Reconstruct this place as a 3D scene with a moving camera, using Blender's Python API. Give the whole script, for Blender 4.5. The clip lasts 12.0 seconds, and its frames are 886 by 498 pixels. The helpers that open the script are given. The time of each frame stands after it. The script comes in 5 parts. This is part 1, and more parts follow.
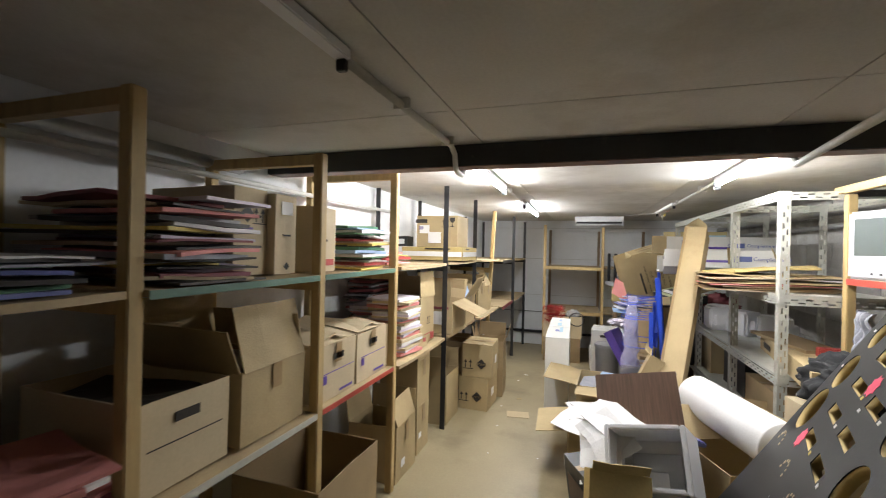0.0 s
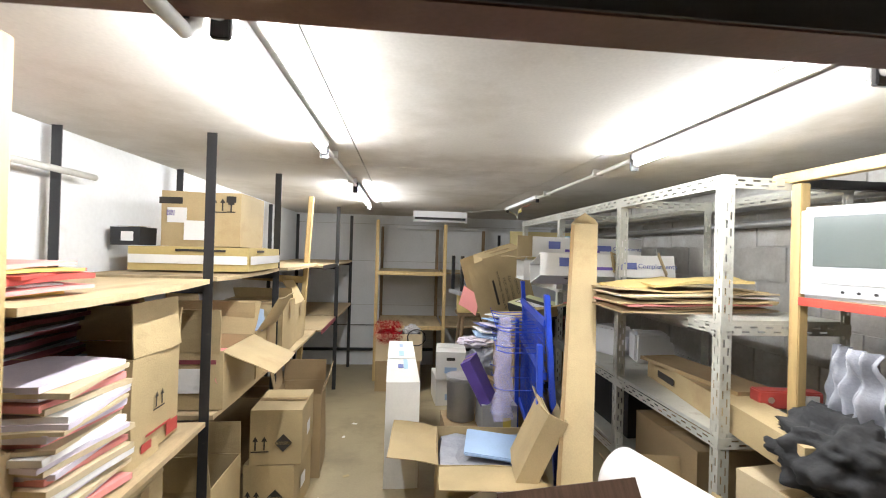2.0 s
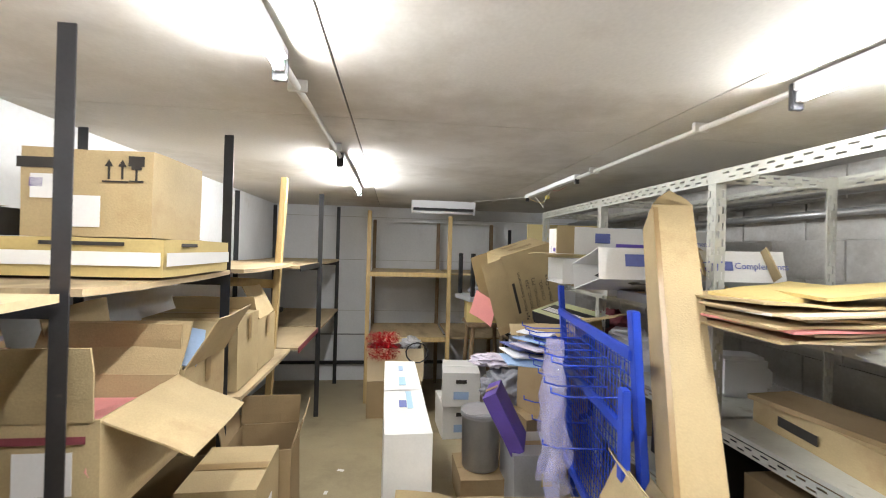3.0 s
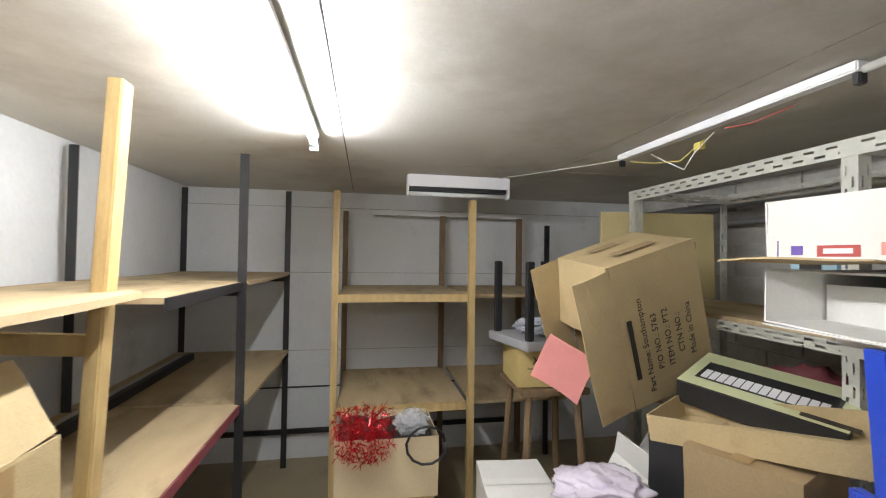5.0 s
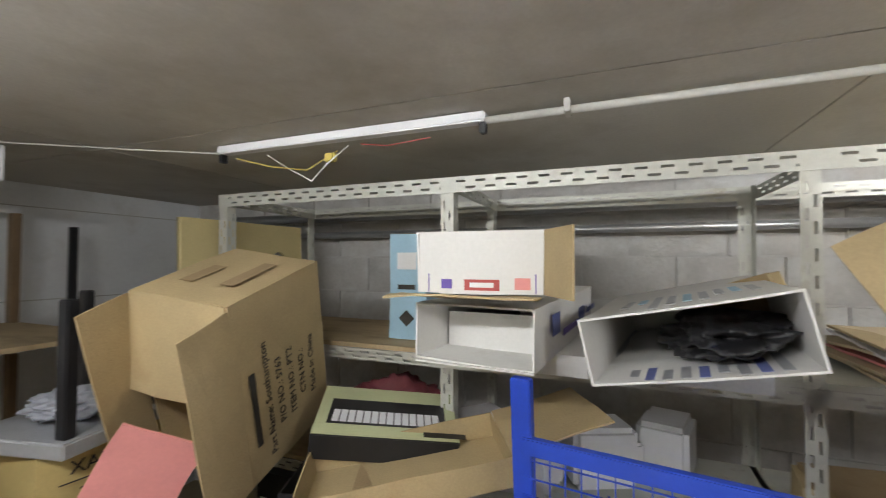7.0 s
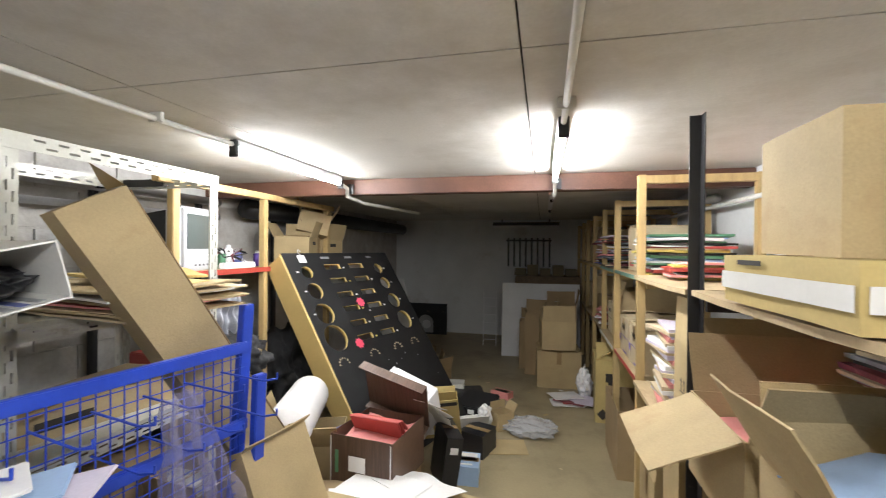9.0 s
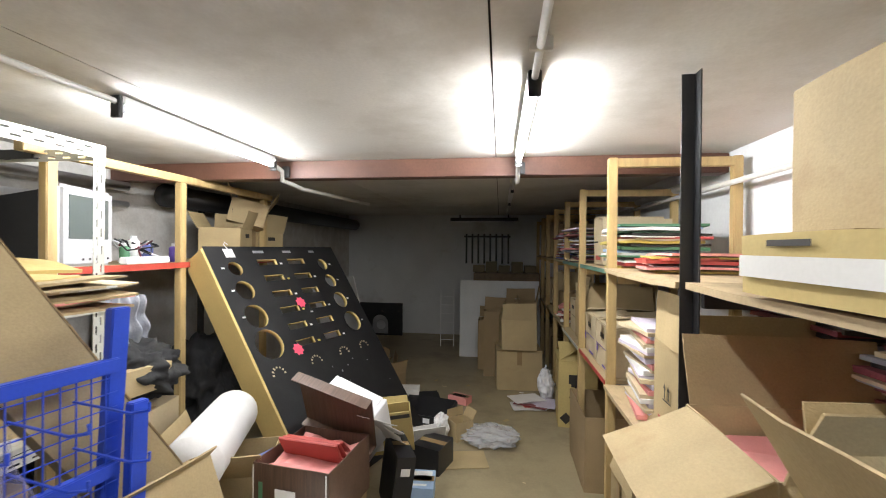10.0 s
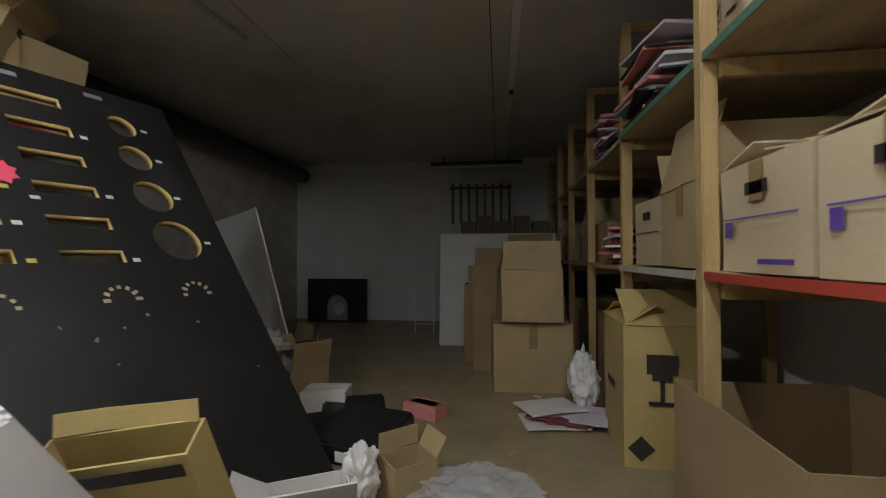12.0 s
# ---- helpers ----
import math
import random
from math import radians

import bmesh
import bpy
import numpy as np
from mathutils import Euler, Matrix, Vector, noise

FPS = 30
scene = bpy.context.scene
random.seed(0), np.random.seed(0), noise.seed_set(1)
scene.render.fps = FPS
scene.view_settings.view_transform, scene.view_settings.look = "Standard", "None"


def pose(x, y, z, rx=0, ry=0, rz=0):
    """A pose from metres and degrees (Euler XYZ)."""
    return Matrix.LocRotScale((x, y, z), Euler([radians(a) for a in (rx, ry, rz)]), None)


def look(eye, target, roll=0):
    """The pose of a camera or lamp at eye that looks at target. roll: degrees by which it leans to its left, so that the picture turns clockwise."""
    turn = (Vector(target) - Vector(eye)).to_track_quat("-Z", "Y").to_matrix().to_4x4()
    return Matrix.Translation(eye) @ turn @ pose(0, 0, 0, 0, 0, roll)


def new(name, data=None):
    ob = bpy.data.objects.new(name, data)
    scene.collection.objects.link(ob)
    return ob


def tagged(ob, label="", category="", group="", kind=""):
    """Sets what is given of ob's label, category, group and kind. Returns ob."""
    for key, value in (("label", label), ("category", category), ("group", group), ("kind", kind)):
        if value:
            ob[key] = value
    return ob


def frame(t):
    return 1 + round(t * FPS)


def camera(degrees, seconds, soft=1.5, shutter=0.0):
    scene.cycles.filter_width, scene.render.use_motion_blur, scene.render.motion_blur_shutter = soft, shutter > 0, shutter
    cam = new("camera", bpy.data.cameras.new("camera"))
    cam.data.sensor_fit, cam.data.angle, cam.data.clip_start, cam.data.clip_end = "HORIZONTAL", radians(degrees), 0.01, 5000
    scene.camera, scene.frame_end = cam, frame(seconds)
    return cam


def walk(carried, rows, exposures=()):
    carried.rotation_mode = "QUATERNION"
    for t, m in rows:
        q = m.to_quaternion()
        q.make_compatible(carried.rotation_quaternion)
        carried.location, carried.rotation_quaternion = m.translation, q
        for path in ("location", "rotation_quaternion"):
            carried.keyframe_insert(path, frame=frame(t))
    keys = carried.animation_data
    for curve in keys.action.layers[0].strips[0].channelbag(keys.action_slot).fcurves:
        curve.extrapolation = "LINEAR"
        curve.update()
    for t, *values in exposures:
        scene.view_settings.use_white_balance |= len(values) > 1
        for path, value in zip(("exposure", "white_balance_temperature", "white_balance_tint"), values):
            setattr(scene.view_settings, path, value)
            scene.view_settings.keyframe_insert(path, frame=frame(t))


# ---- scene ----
cam = camera(92.7, 12.0, soft=1.0, shutter=0.2)
PATH = [
    (0, (0.018, -0.168, 1.505), (-0.612, 1.73, 1.503), 1.2),
    (0.5, (-0.039, 0.173, 1.51), (-0.387, 2.142, 1.509), 1.3),
    (1, (-0.13, 0.526, 1.514), (-0.27, 2.521, 1.521), 1.3),
    (1.5, (-0.217, 0.88, 1.517), (-0.131, 2.878, 1.54), 1.6),
    (2, (-0.221, 1.239, 1.534), (-0.035, 3.23, 1.544), 1.6),
    (2.5, (-0.243, 1.624, 1.516), (-0.022, 3.612, 1.53), 1.6),
    (3, (-0.287, 2.078, 1.509), (-0.055, 4.065, 1.515), 1.5),
    (4.8, (-0.42, 3.68, 1.495), (-0.07, 5.648, 1.542), 1.1),
    (5, (-0.369, 3.857, 1.501), (-0.005, 5.823, 1.541), 0.8),
    (5.5, (-0.259, 4.136, 1.556), (0.22, 6.078, 1.599), 0.8),
    (6, (-0.22, 4.245, 1.601), (0.676, 6.032, 1.645), 0.7),
    (6.5, (-0.26, 4.272, 1.613), (1.167, 5.672, 1.664), 0.6),
    (7, (-0.287, 4.39, 1.595), (1.568, 5.135, 1.651), 0.1),
    (7.5, (-0.409, 4.516, 1.561), (1.585, 4.377, 1.626), -0.7),
    (9.3, (-0.53, 4.916, 1.518), (-0.239, 2.938, 1.514), 0.6),
    (9.5, (-0.514, 4.858, 1.505), (-0.241, 2.877, 1.502), 0.5),
    (10, (-0.5, 4.563, 1.488), (-0.232, 2.581, 1.48), 0.5),
    (10.5, (-0.503, 4.09, 1.455), (-0.239, 2.107, 1.441), 0.5),
    (11, (-0.477, 3.562, 1.26), (-0.218, 1.579, 1.265), 0.4),
    (11.5, (-0.499, 3.105, 1.015), (-0.23, 1.124, 1.032), 0.1),
    (12, (-0.513, 2.683, 0.822), (-0.248, 0.701, 0.855), -0.1),
]
walk(cam, [(t, look(eye, target, roll)) for t, eye, target, roll in PATH], [(0, 0.12), (1, 0.2), (2, 0.2), (5, 0.15), (6.0, 0.1), (7.0, -0.25), (7.5, -0.2), (9.5, 0.0), (10.5, 0.0), (11.5, -0.47), (12, -0.72)])
TUBE = 220.0
world = bpy.data.worlds.new("world")
world.use_nodes = True
world.node_tree.nodes["Background"].inputs[0].default_value = (0.5, 0.55, 0.7, 1)
world.node_tree.nodes["Background"].inputs[1].default_value = 0.004
scene.world = world


# ---- materials ----
def mat(name, col, rough=0.7, metal=0.0, vary=0.25, scale=6.0, bump=0.15, fine=90.0, stain=None, stain_at=0.6, stain_scale=2.0, stretch=(1, 1, 1), alpha=None):
    m = bpy.data.materials.new(name)
    m.use_nodes = True
    nt = m.node_tree
    b = nt.nodes["Principled BSDF"]
    tc = nt.nodes.new("ShaderNodeTexCoord")
    mp = nt.nodes.new("ShaderNodeMapping")
    mp.inputs["Scale"].default_value = stretch
    nt.links.new(tc.outputs["Object"], mp.inputs[0])
    info = nt.nodes.new("ShaderNodeObjectInfo")
    add = nt.nodes.new("ShaderNodeVectorMath")
    add.operation = "ADD"
    big = nt.nodes.new("ShaderNodeVectorMath")
    big.operation = "SCALE"
    big.inputs["Scale"].default_value = 37.0
    cmb = nt.nodes.new("ShaderNodeCombineXYZ")
    for i in range(3):
        nt.links.new(info.outputs["Random"], cmb.inputs[i])
    nt.links.new(cmb.outputs[0], big.inputs[0])
    nt.links.new(mp.outputs[0], add.inputs[0])
    nt.links.new(big.outputs[0], add.inputs[1])
    n1 = nt.nodes.new("ShaderNodeTexNoise")
    n1.inputs["Scale"].default_value = scale
    n1.inputs["Detail"].default_value = 6
    n2 = nt.nodes.new("ShaderNodeTexNoise")
    n2.inputs["Scale"].default_value = fine
    n2.inputs["Detail"].default_value = 3
    for n in (n1, n2):
        nt.links.new(add.outputs[0], n.inputs["Vector"])
    mix = nt.nodes.new("ShaderNodeMath")
    mix.operation = "MULTIPLY_ADD"
    mix.inputs[1].default_value = 0.65
    nt.links.new(n1.outputs[0], mix.inputs[0])
    sc = nt.nodes.new("ShaderNodeMath")
    sc.operation = "MULTIPLY"
    sc.inputs[1].default_value = 0.35
    nt.links.new(n2.outputs[0], sc.inputs[0])
    nt.links.new(sc.outputs[0], mix.inputs[2])
    ramp = nt.nodes.new("ShaderNodeValToRGB")
    c = Vector(col)
    ramp.color_ramp.elements[0].position, ramp.color_ramp.elements[1].position = 0.3, 0.7
    ramp.color_ramp.elements[0].color = (*(c * (1 - vary)), 1)
    ramp.color_ramp.elements[1].color = (*[min(0.92, v) for v in c * (1 + vary * 0.6)], 1)
    nt.links.new(mix.outputs[0], ramp.inputs[0])
    out = ramp.outputs[0]
    if stain:
        n3 = nt.nodes.new("ShaderNodeTexNoise")
        n3.inputs["Scale"].default_value = stain_scale
        n3.inputs["Detail"].default_value = 8
        n3.inputs["Roughness"].default_value = 0.65
        nt.links.new(add.outputs[0], n3.inputs["Vector"])
        r3 = nt.nodes.new("ShaderNodeValToRGB")
        r3.color_ramp.elements[0].position, r3.color_ramp.elements[1].position = stain_at - 0.08, stain_at + 0.12
        nt.links.new(n3.outputs[0], r3.inputs[0])
        mx = nt.nodes.new("ShaderNodeMixRGB")
        mx.inputs[2].default_value = (*stain, 1)
        nt.links.new(r3.outputs[0], mx.inputs[0])
        nt.links.new(out, mx.inputs[1])
        out = mx.outputs[0]
    nt.links.new(out, b.inputs["Base Color"])
    b.inputs["Roughness"].default_value = rough
    b.inputs["Metallic"].default_value = metal
    if bump:
        bp = nt.nodes.new("ShaderNodeBump")
        bp.inputs["Strength"].default_value = bump
        bp.inputs["Distance"].default_value = 0.01
        nt.links.new(mix.outputs[0], bp.inputs["Height"])
        nt.links.new(bp.outputs[0], b.inputs["Normal"])
    if alpha is not None:
        b.inputs["Alpha"].default_value = alpha
    return m


KRAFT = mat("kraft_card", (0.45, 0.345, 0.185), 0.72, bump=0.3, vary=0.2, scale=4, stain=(0.30, 0.19, 0.09), stain_at=0.68, fine=160)
KRAFT2 = mat("brown_card", (0.33, 0.235, 0.125), 0.8, vary=0.2, scale=4, stain=(0.22, 0.13, 0.06), stain_at=0.66, fine=160)
YCARD = mat("yellow_card", (0.52, 0.40, 0.16), 0.75, vary=0.15, scale=4)
BUFF = mat("buff_card", (0.58, 0.475, 0.31), 0.75, vary=0.12, scale=3)
WCARD = mat("white_card", (0.74, 0.73, 0.70), 0.65, vary=0.08, scale=5, stain=(0.55, 0.50, 0.42), stain_at=0.7)
PAPER = mat("paper", (0.8, 0.79, 0.78), 0.7, vary=0.06, scale=9)
LILAC = mat("lilac_paper", (0.66, 0.60, 0.70), 0.7, vary=0.12, scale=9)
PINK = mat("pink_paper", (0.75, 0.30, 0.28), 0.7, vary=0.1)
RED = mat("red_card", (0.42, 0.06, 0.05), 0.5, vary=0.15)
MAROON = mat("maroon_card", (0.22, 0.05, 0.06), 0.6, vary=0.2)
GREEN = mat("green_card", (0.10, 0.26, 0.14), 0.6, vary=0.15)
YELLOW = mat("yellow_paper", (0.62, 0.50, 0.12), 0.6, vary=0.12)
SKY = mat("pale_blue_card", (0.36, 0.50, 0.72), 0.5, vary=0.1)
BLUEPRINT = mat("blue_print", (0.14, 0.17, 0.42), 0.5, vary=0.15)
PURPLE = mat("violet_print", (0.12, 0.07, 0.36), 0.5, vary=0.15)
INK = mat("black_ink", (0.03, 0.025, 0.02), 0.6, vary=0.2)
TAPE = mat("parcel_tape", (0.30, 0.20, 0.09), 0.35, vary=0.15)
WTAPE = mat("white_tape", (0.78, 0.77, 0.74), 0.3, vary=0.06)
WOOD = mat("pine", (0.50, 0.36, 0.16), 0.6, vary=0.25, scale=5, stretch=(6, 6, 0.7), stain=(0.30, 0.17, 0.06), stain_at=0.66)
PLY = mat("shelf_board", (0.47, 0.36, 0.21), 0.7, vary=0.22, scale=3, stretch=(3, 1, 1), stain=(0.25, 0.19, 0.11), stain_at=0.6)
OLDWOOD = mat("dark_stained_wood", (0.20, 0.13, 0.07), 0.6, vary=0.3, scale=5, stretch=(4, 4, 1))
GREENED = mat("green_paint", (0.10, 0.20, 0.15), 0.5, vary=0.2)
REDED = mat("red_paint", (0.42, 0.06, 0.04), 0.5, vary=0.2)
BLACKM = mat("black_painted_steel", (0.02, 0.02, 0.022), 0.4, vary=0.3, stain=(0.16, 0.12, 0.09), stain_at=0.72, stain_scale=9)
GREYM = mat("grey_painted_steel", (0.56, 0.56, 0.50), 0.45, metal=0.2, vary=0.12, scale=8, stain=(0.24, 0.17, 0.09), stain_at=0.68, stain_scale=7)
GALV = mat("galvanised_pipe", (0.50, 0.50, 0.50), 0.35, metal=0.8, vary=0.2)
CONDUIT = mat("painted_conduit", (0.60, 0.59, 0.55), 0.5, vary=0.15, scale=12)
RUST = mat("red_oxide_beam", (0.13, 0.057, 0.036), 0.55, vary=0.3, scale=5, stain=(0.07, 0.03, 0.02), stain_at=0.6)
WALLM = mat("white_painted_block", (0.74, 0.75, 0.76), 0.75, vary=0.10, scale=2.5, bump=0.2, fine=45, stain=(0.50, 0.48, 0.44), stain_at=0.66, stain_scale=1.6)
BLOCKM = mat("bare_block", (0.50, 0.48, 0.45), 0.9, vary=0.2, scale=5, bump=0.6, fine=50, stain=(0.60, 0.60, 0.58), stain_at=0.56, stain_scale=4)
CEILM = mat("ceiling_board", (0.63, 0.61, 0.57), 0.85, vary=0.14, scale=1.6, bump=0.04, stain=(0.44, 0.41, 0.36), stain_at=0.57, stain_scale=1.1)
JOINTM = mat("dark_joint", (0.06, 0.055, 0.05), 0.9)
FLOORM = mat("floor_screed", (0.34, 0.28, 0.17), 0.45, vary=0.16, scale=2.2, bump=0.12, fine=70, stain=(0.22, 0.18, 0.11), stain_at=0.6, stain_scale=2.4)
WHITEP = mat("white_plastic", (0.78, 0.78, 0.80), 0.35, vary=0.04, bump=0.03)
SILVER = mat("silver_plastic", (0.47, 0.48, 0.50), 0.4, vary=0.05, bump=0.03)
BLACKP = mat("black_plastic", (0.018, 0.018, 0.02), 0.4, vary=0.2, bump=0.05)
SCREEN = mat("crt_glass", (0.10, 0.115, 0.11), 0.12, vary=0.05, bump=0)
BLUEM = mat("blue_painted_steel", (0.025, 0.07, 0.50), 0.35, vary=0.12, scale=10)
BOARDK = mat("black_laminate", (0.012, 0.012, 0.013), 0.5, vary=0.3, scale=3, stain=(0.025, 0.025, 0.025), stain_at=0.62)
MDF = mat("raw_mdf", (0.60, 0.44, 0.17), 0.6, vary=0.1)
STAR = mat("pink_sticker", (0.90, 0.10, 0.18), 0.5, vary=0.04)
WENGE = mat("dark_woodgrain_card", (0.10, 0.055, 0.035), 0.45, vary=0.5, scale=5, stretch=(18, 1, 1))
FABRIC = mat("black_fabric", (0.02, 0.02, 0.022), 0.85, vary=0.3, scale=12, bump=0.5)
GREYF = mat("grey_cloth", (0.32, 0.33, 0.37), 0.8, vary=0.25, scale=9, bump=0.4)
TINM = mat("grey_tin", (0.44, 0.45, 0.47), 0.4, metal=0.4, vary=0.15, scale=7, stain=(0.2, 0.18, 0.15), stain_at=0.7)
CREAM = mat("cream_board", (0.58, 0.48, 0.24), 0.6, vary=0.12, scale=3)
KEYBOX = mat("pale_green_print", (0.55, 0.58, 0.34), 0.45, vary=0.08)
TINSEL = mat("red_tinsel", (0.50, 0.012, 0.02), 0.25, metal=0.4, vary=0.3)
LIGHTBLUE = mat("light_blue_print", (0.38, 0.58, 0.70), 0.5, vary=0.1)
FILM = mat("clear_film", (0.75, 0.76, 0.80), 0.12, vary=0.06, scale=20, bump=0.5, alpha=0.38)
VFILM = mat("violet_film", (0.52, 0.50, 0.74), 0.12, vary=0.1, scale=20, bump=0.5, alpha=0.32)
BROWNF = mat("olive_card", (0.20, 0.16, 0.09), 0.75, vary=0.2)
TUBEM = bpy.data.materials.new("lit_tube")
TUBEM.use_nodes = True
tb = TUBEM.node_tree.nodes["Principled BSDF"]
tb.inputs["Emission Color"].default_value = (0.97, 0.985, 1.0, 1)
tb.inputs["Emission Strength"].default_value = TUBE


# ---- mesh helpers ----
def part(name, bm, material, parent=None, label="", smooth=False):
    me = bpy.data.meshes.new(name)
    if smooth:
        for f in bm.faces:
            f.smooth = True
    bm.to_mesh(me)
    bm.free()
    me.materials.append(material)
    ob = new(name, me)
    ob.parent = parent
    if label:
        ob["label"] = label
    return ob


def thing(name, label, category, m, group="", kind=""):
    ob = new(name)
    ob.empty_display_size = 0.05
    ob.matrix_basis = m
    return tagged(ob, label, category, group, kind)


def bx(bm, x0, x1, y0, y1, z0, z1, m=None, bevel=0.0):
    """A box between corners, added to bm, at the pose m."""
    r = bmesh.ops.create_cube(bm, size=1.0)
    vs = r["verts"]
    t = Matrix.Translation(((x0 + x1) / 2, (y0 + y1) / 2, (z0 + z1) / 2)) @ Matrix.Diagonal((abs(x1 - x0), abs(y1 - y0), abs(z1 - z0), 1))
    bmesh.ops.transform(bm, matrix=(m or Matrix()) @ t, verts=vs)
    if bevel:
        es = list({e for v in vs for e in v.link_edges})
        bmesh.ops.bevel(bm, geom=es, offset=bevel, segments=2, affect="EDGES")
    return bm


def box(x0, x1, y0, y1, z0, z1, m=None, bevel=0.0):
    return bx(bmesh.new(), x0, x1, y0, y1, z0, z1, m, bevel)


def tube(points, r, n=8, bm=None):
    """A round bar along points."""
    bm = bm or bmesh.new()
    pts = [Vector(p) for p in points]
    rings = []
    for i, p in enumerate(pts):
        d = (pts[min(i + 1, len(pts) - 1)] - pts[max(i - 1, 0)]).normalized()
        a = d.orthogonal().normalized() if not rings else (last - d * last.dot(d)).normalized()
        last = a
        b = d.cross(a)
        rings.append([bm.verts.new(p + (a * math.cos(k * math.tau / n) + b * math.sin(k * math.tau / n)) * r) for k in range(n)])
    for q, w in zip(rings, rings[1:]):
        for k in range(n):
            bm.faces.new((q[k], q[(k + 1) % n], w[(k + 1) % n], w[k]))
    bm.faces.new(rings[0][::-1])
    bm.faces.new(rings[-1])
    return bm


def lathe(profile, n=28):
    """A turned shape from (radius, height) pairs."""
    bm = bmesh.new()
    rings = [[bm.verts.new((r * math.cos(k * math.tau / n), r * math.sin(k * math.tau / n), z)) for k in range(n)] for r, z in profile]
    for q, w in zip(rings, rings[1:]):
        for k in range(n):
            bm.faces.new((q[k], q[(k + 1) % n], w[(k + 1) % n], w[k]))
    bm.faces.new(rings[0][::-1])
    bm.faces.new(rings[-1])
    return bm


def cut_sheet(outline, holes, thick):
    """A flat sheet in xy with holes cut through, lying between z = 0 and thick."""
    cu = bpy.data.curves.new("cut", "CURVE")
    cu.dimensions, cu.fill_mode, cu.extrude = "2D", "BOTH", thick / 2
    for loop in (outline, *holes):
        sp = cu.splines.new("POLY")
        sp.points.add(len(loop) - 1)
        for p, (x, y) in zip(sp.points, loop):
            p.co = (x, y, 0, 1)
        sp.use_cyclic_u = True
    ob = bpy.data.objects.new("cut", cu)
    me = bpy.data.meshes.new_from_object(ob)
    bpy.data.objects.remove(ob)
    bm = bmesh.new()
    bm.from_mesh(me)
    bpy.data.meshes.remove(me)
    bmesh.ops.remove_doubles(bm, verts=bm.verts, dist=1e-5)
    bmesh.ops.translate(bm, vec=(0, 0, thick / 2), verts=bm.verts)
    return bm


def rect(x0, x1, y0, y1):
    return [(x0, y0), (x1, y0), (x1, y1), (x0, y1)]


def disc(x, y, r, n=20):
    return [(x + r * math.cos(k * math.tau / n), y + r * math.sin(k * math.tau / n)) for k in range(n)]


def words(text, size, m, material, parent, name="printed_text"):
    """Lettering lying in the xy plane of m, centred."""
    cu = bpy.data.curves.new("text", "FONT")
    cu.body, cu.size, cu.align_x, cu.align_y, cu.extrude, cu.resolution_u = text, size, "CENTER", "CENTER", 0.0006, 2
    ob = bpy.data.objects.new("text", cu)
    me = bpy.data.meshes.new_from_object(ob)
    bpy.data.objects.remove(ob)
    me.materials.append(material)
    o = new(name, me)
    o.parent = parent
    o.matrix_basis = m
    return o


def bend(bm, amount, scale=6.0, seed=0):
    """Uneven, dented edges."""
    for v in bm.verts:
        v.co += noise.noise_vector(v.co * scale + Vector((seed * 3.1, seed * 1.7, seed))) * amount
    return bm


def face_pose(w, d, h, side, u=0.5, v=0.5, off=0.0025):
    """The pose of a flat print on a carton's side: 'f' -y, 'b' +y, 'l' -x, 'r' +x, 't' top; u, v from 0 to 1."""
    if side == "f":
        return pose((u - 0.5) * w, -d / 2 - off, v * h, 90, 0, 0)
    if side == "b":
        return pose((0.5 - u) * w, d / 2 + off, v * h, 90, 0, 180)
    if side == "l":
        return pose(-w / 2 - off, (0.5 - u) * d, v * h, 90, 0, -90)
    if side == "r":
        return pose(w / 2 + off, (u - 0.5) * d, v * h, 90, 0, 90)
    return pose((u - 0.5) * w, (v - 0.5) * d, h + off, 0, 0, 0)


def flat(w, h, m):
    return bx(bmesh.new(), -w / 2, w / 2, -h / 2, h / 2, 0, 0.0012, m)


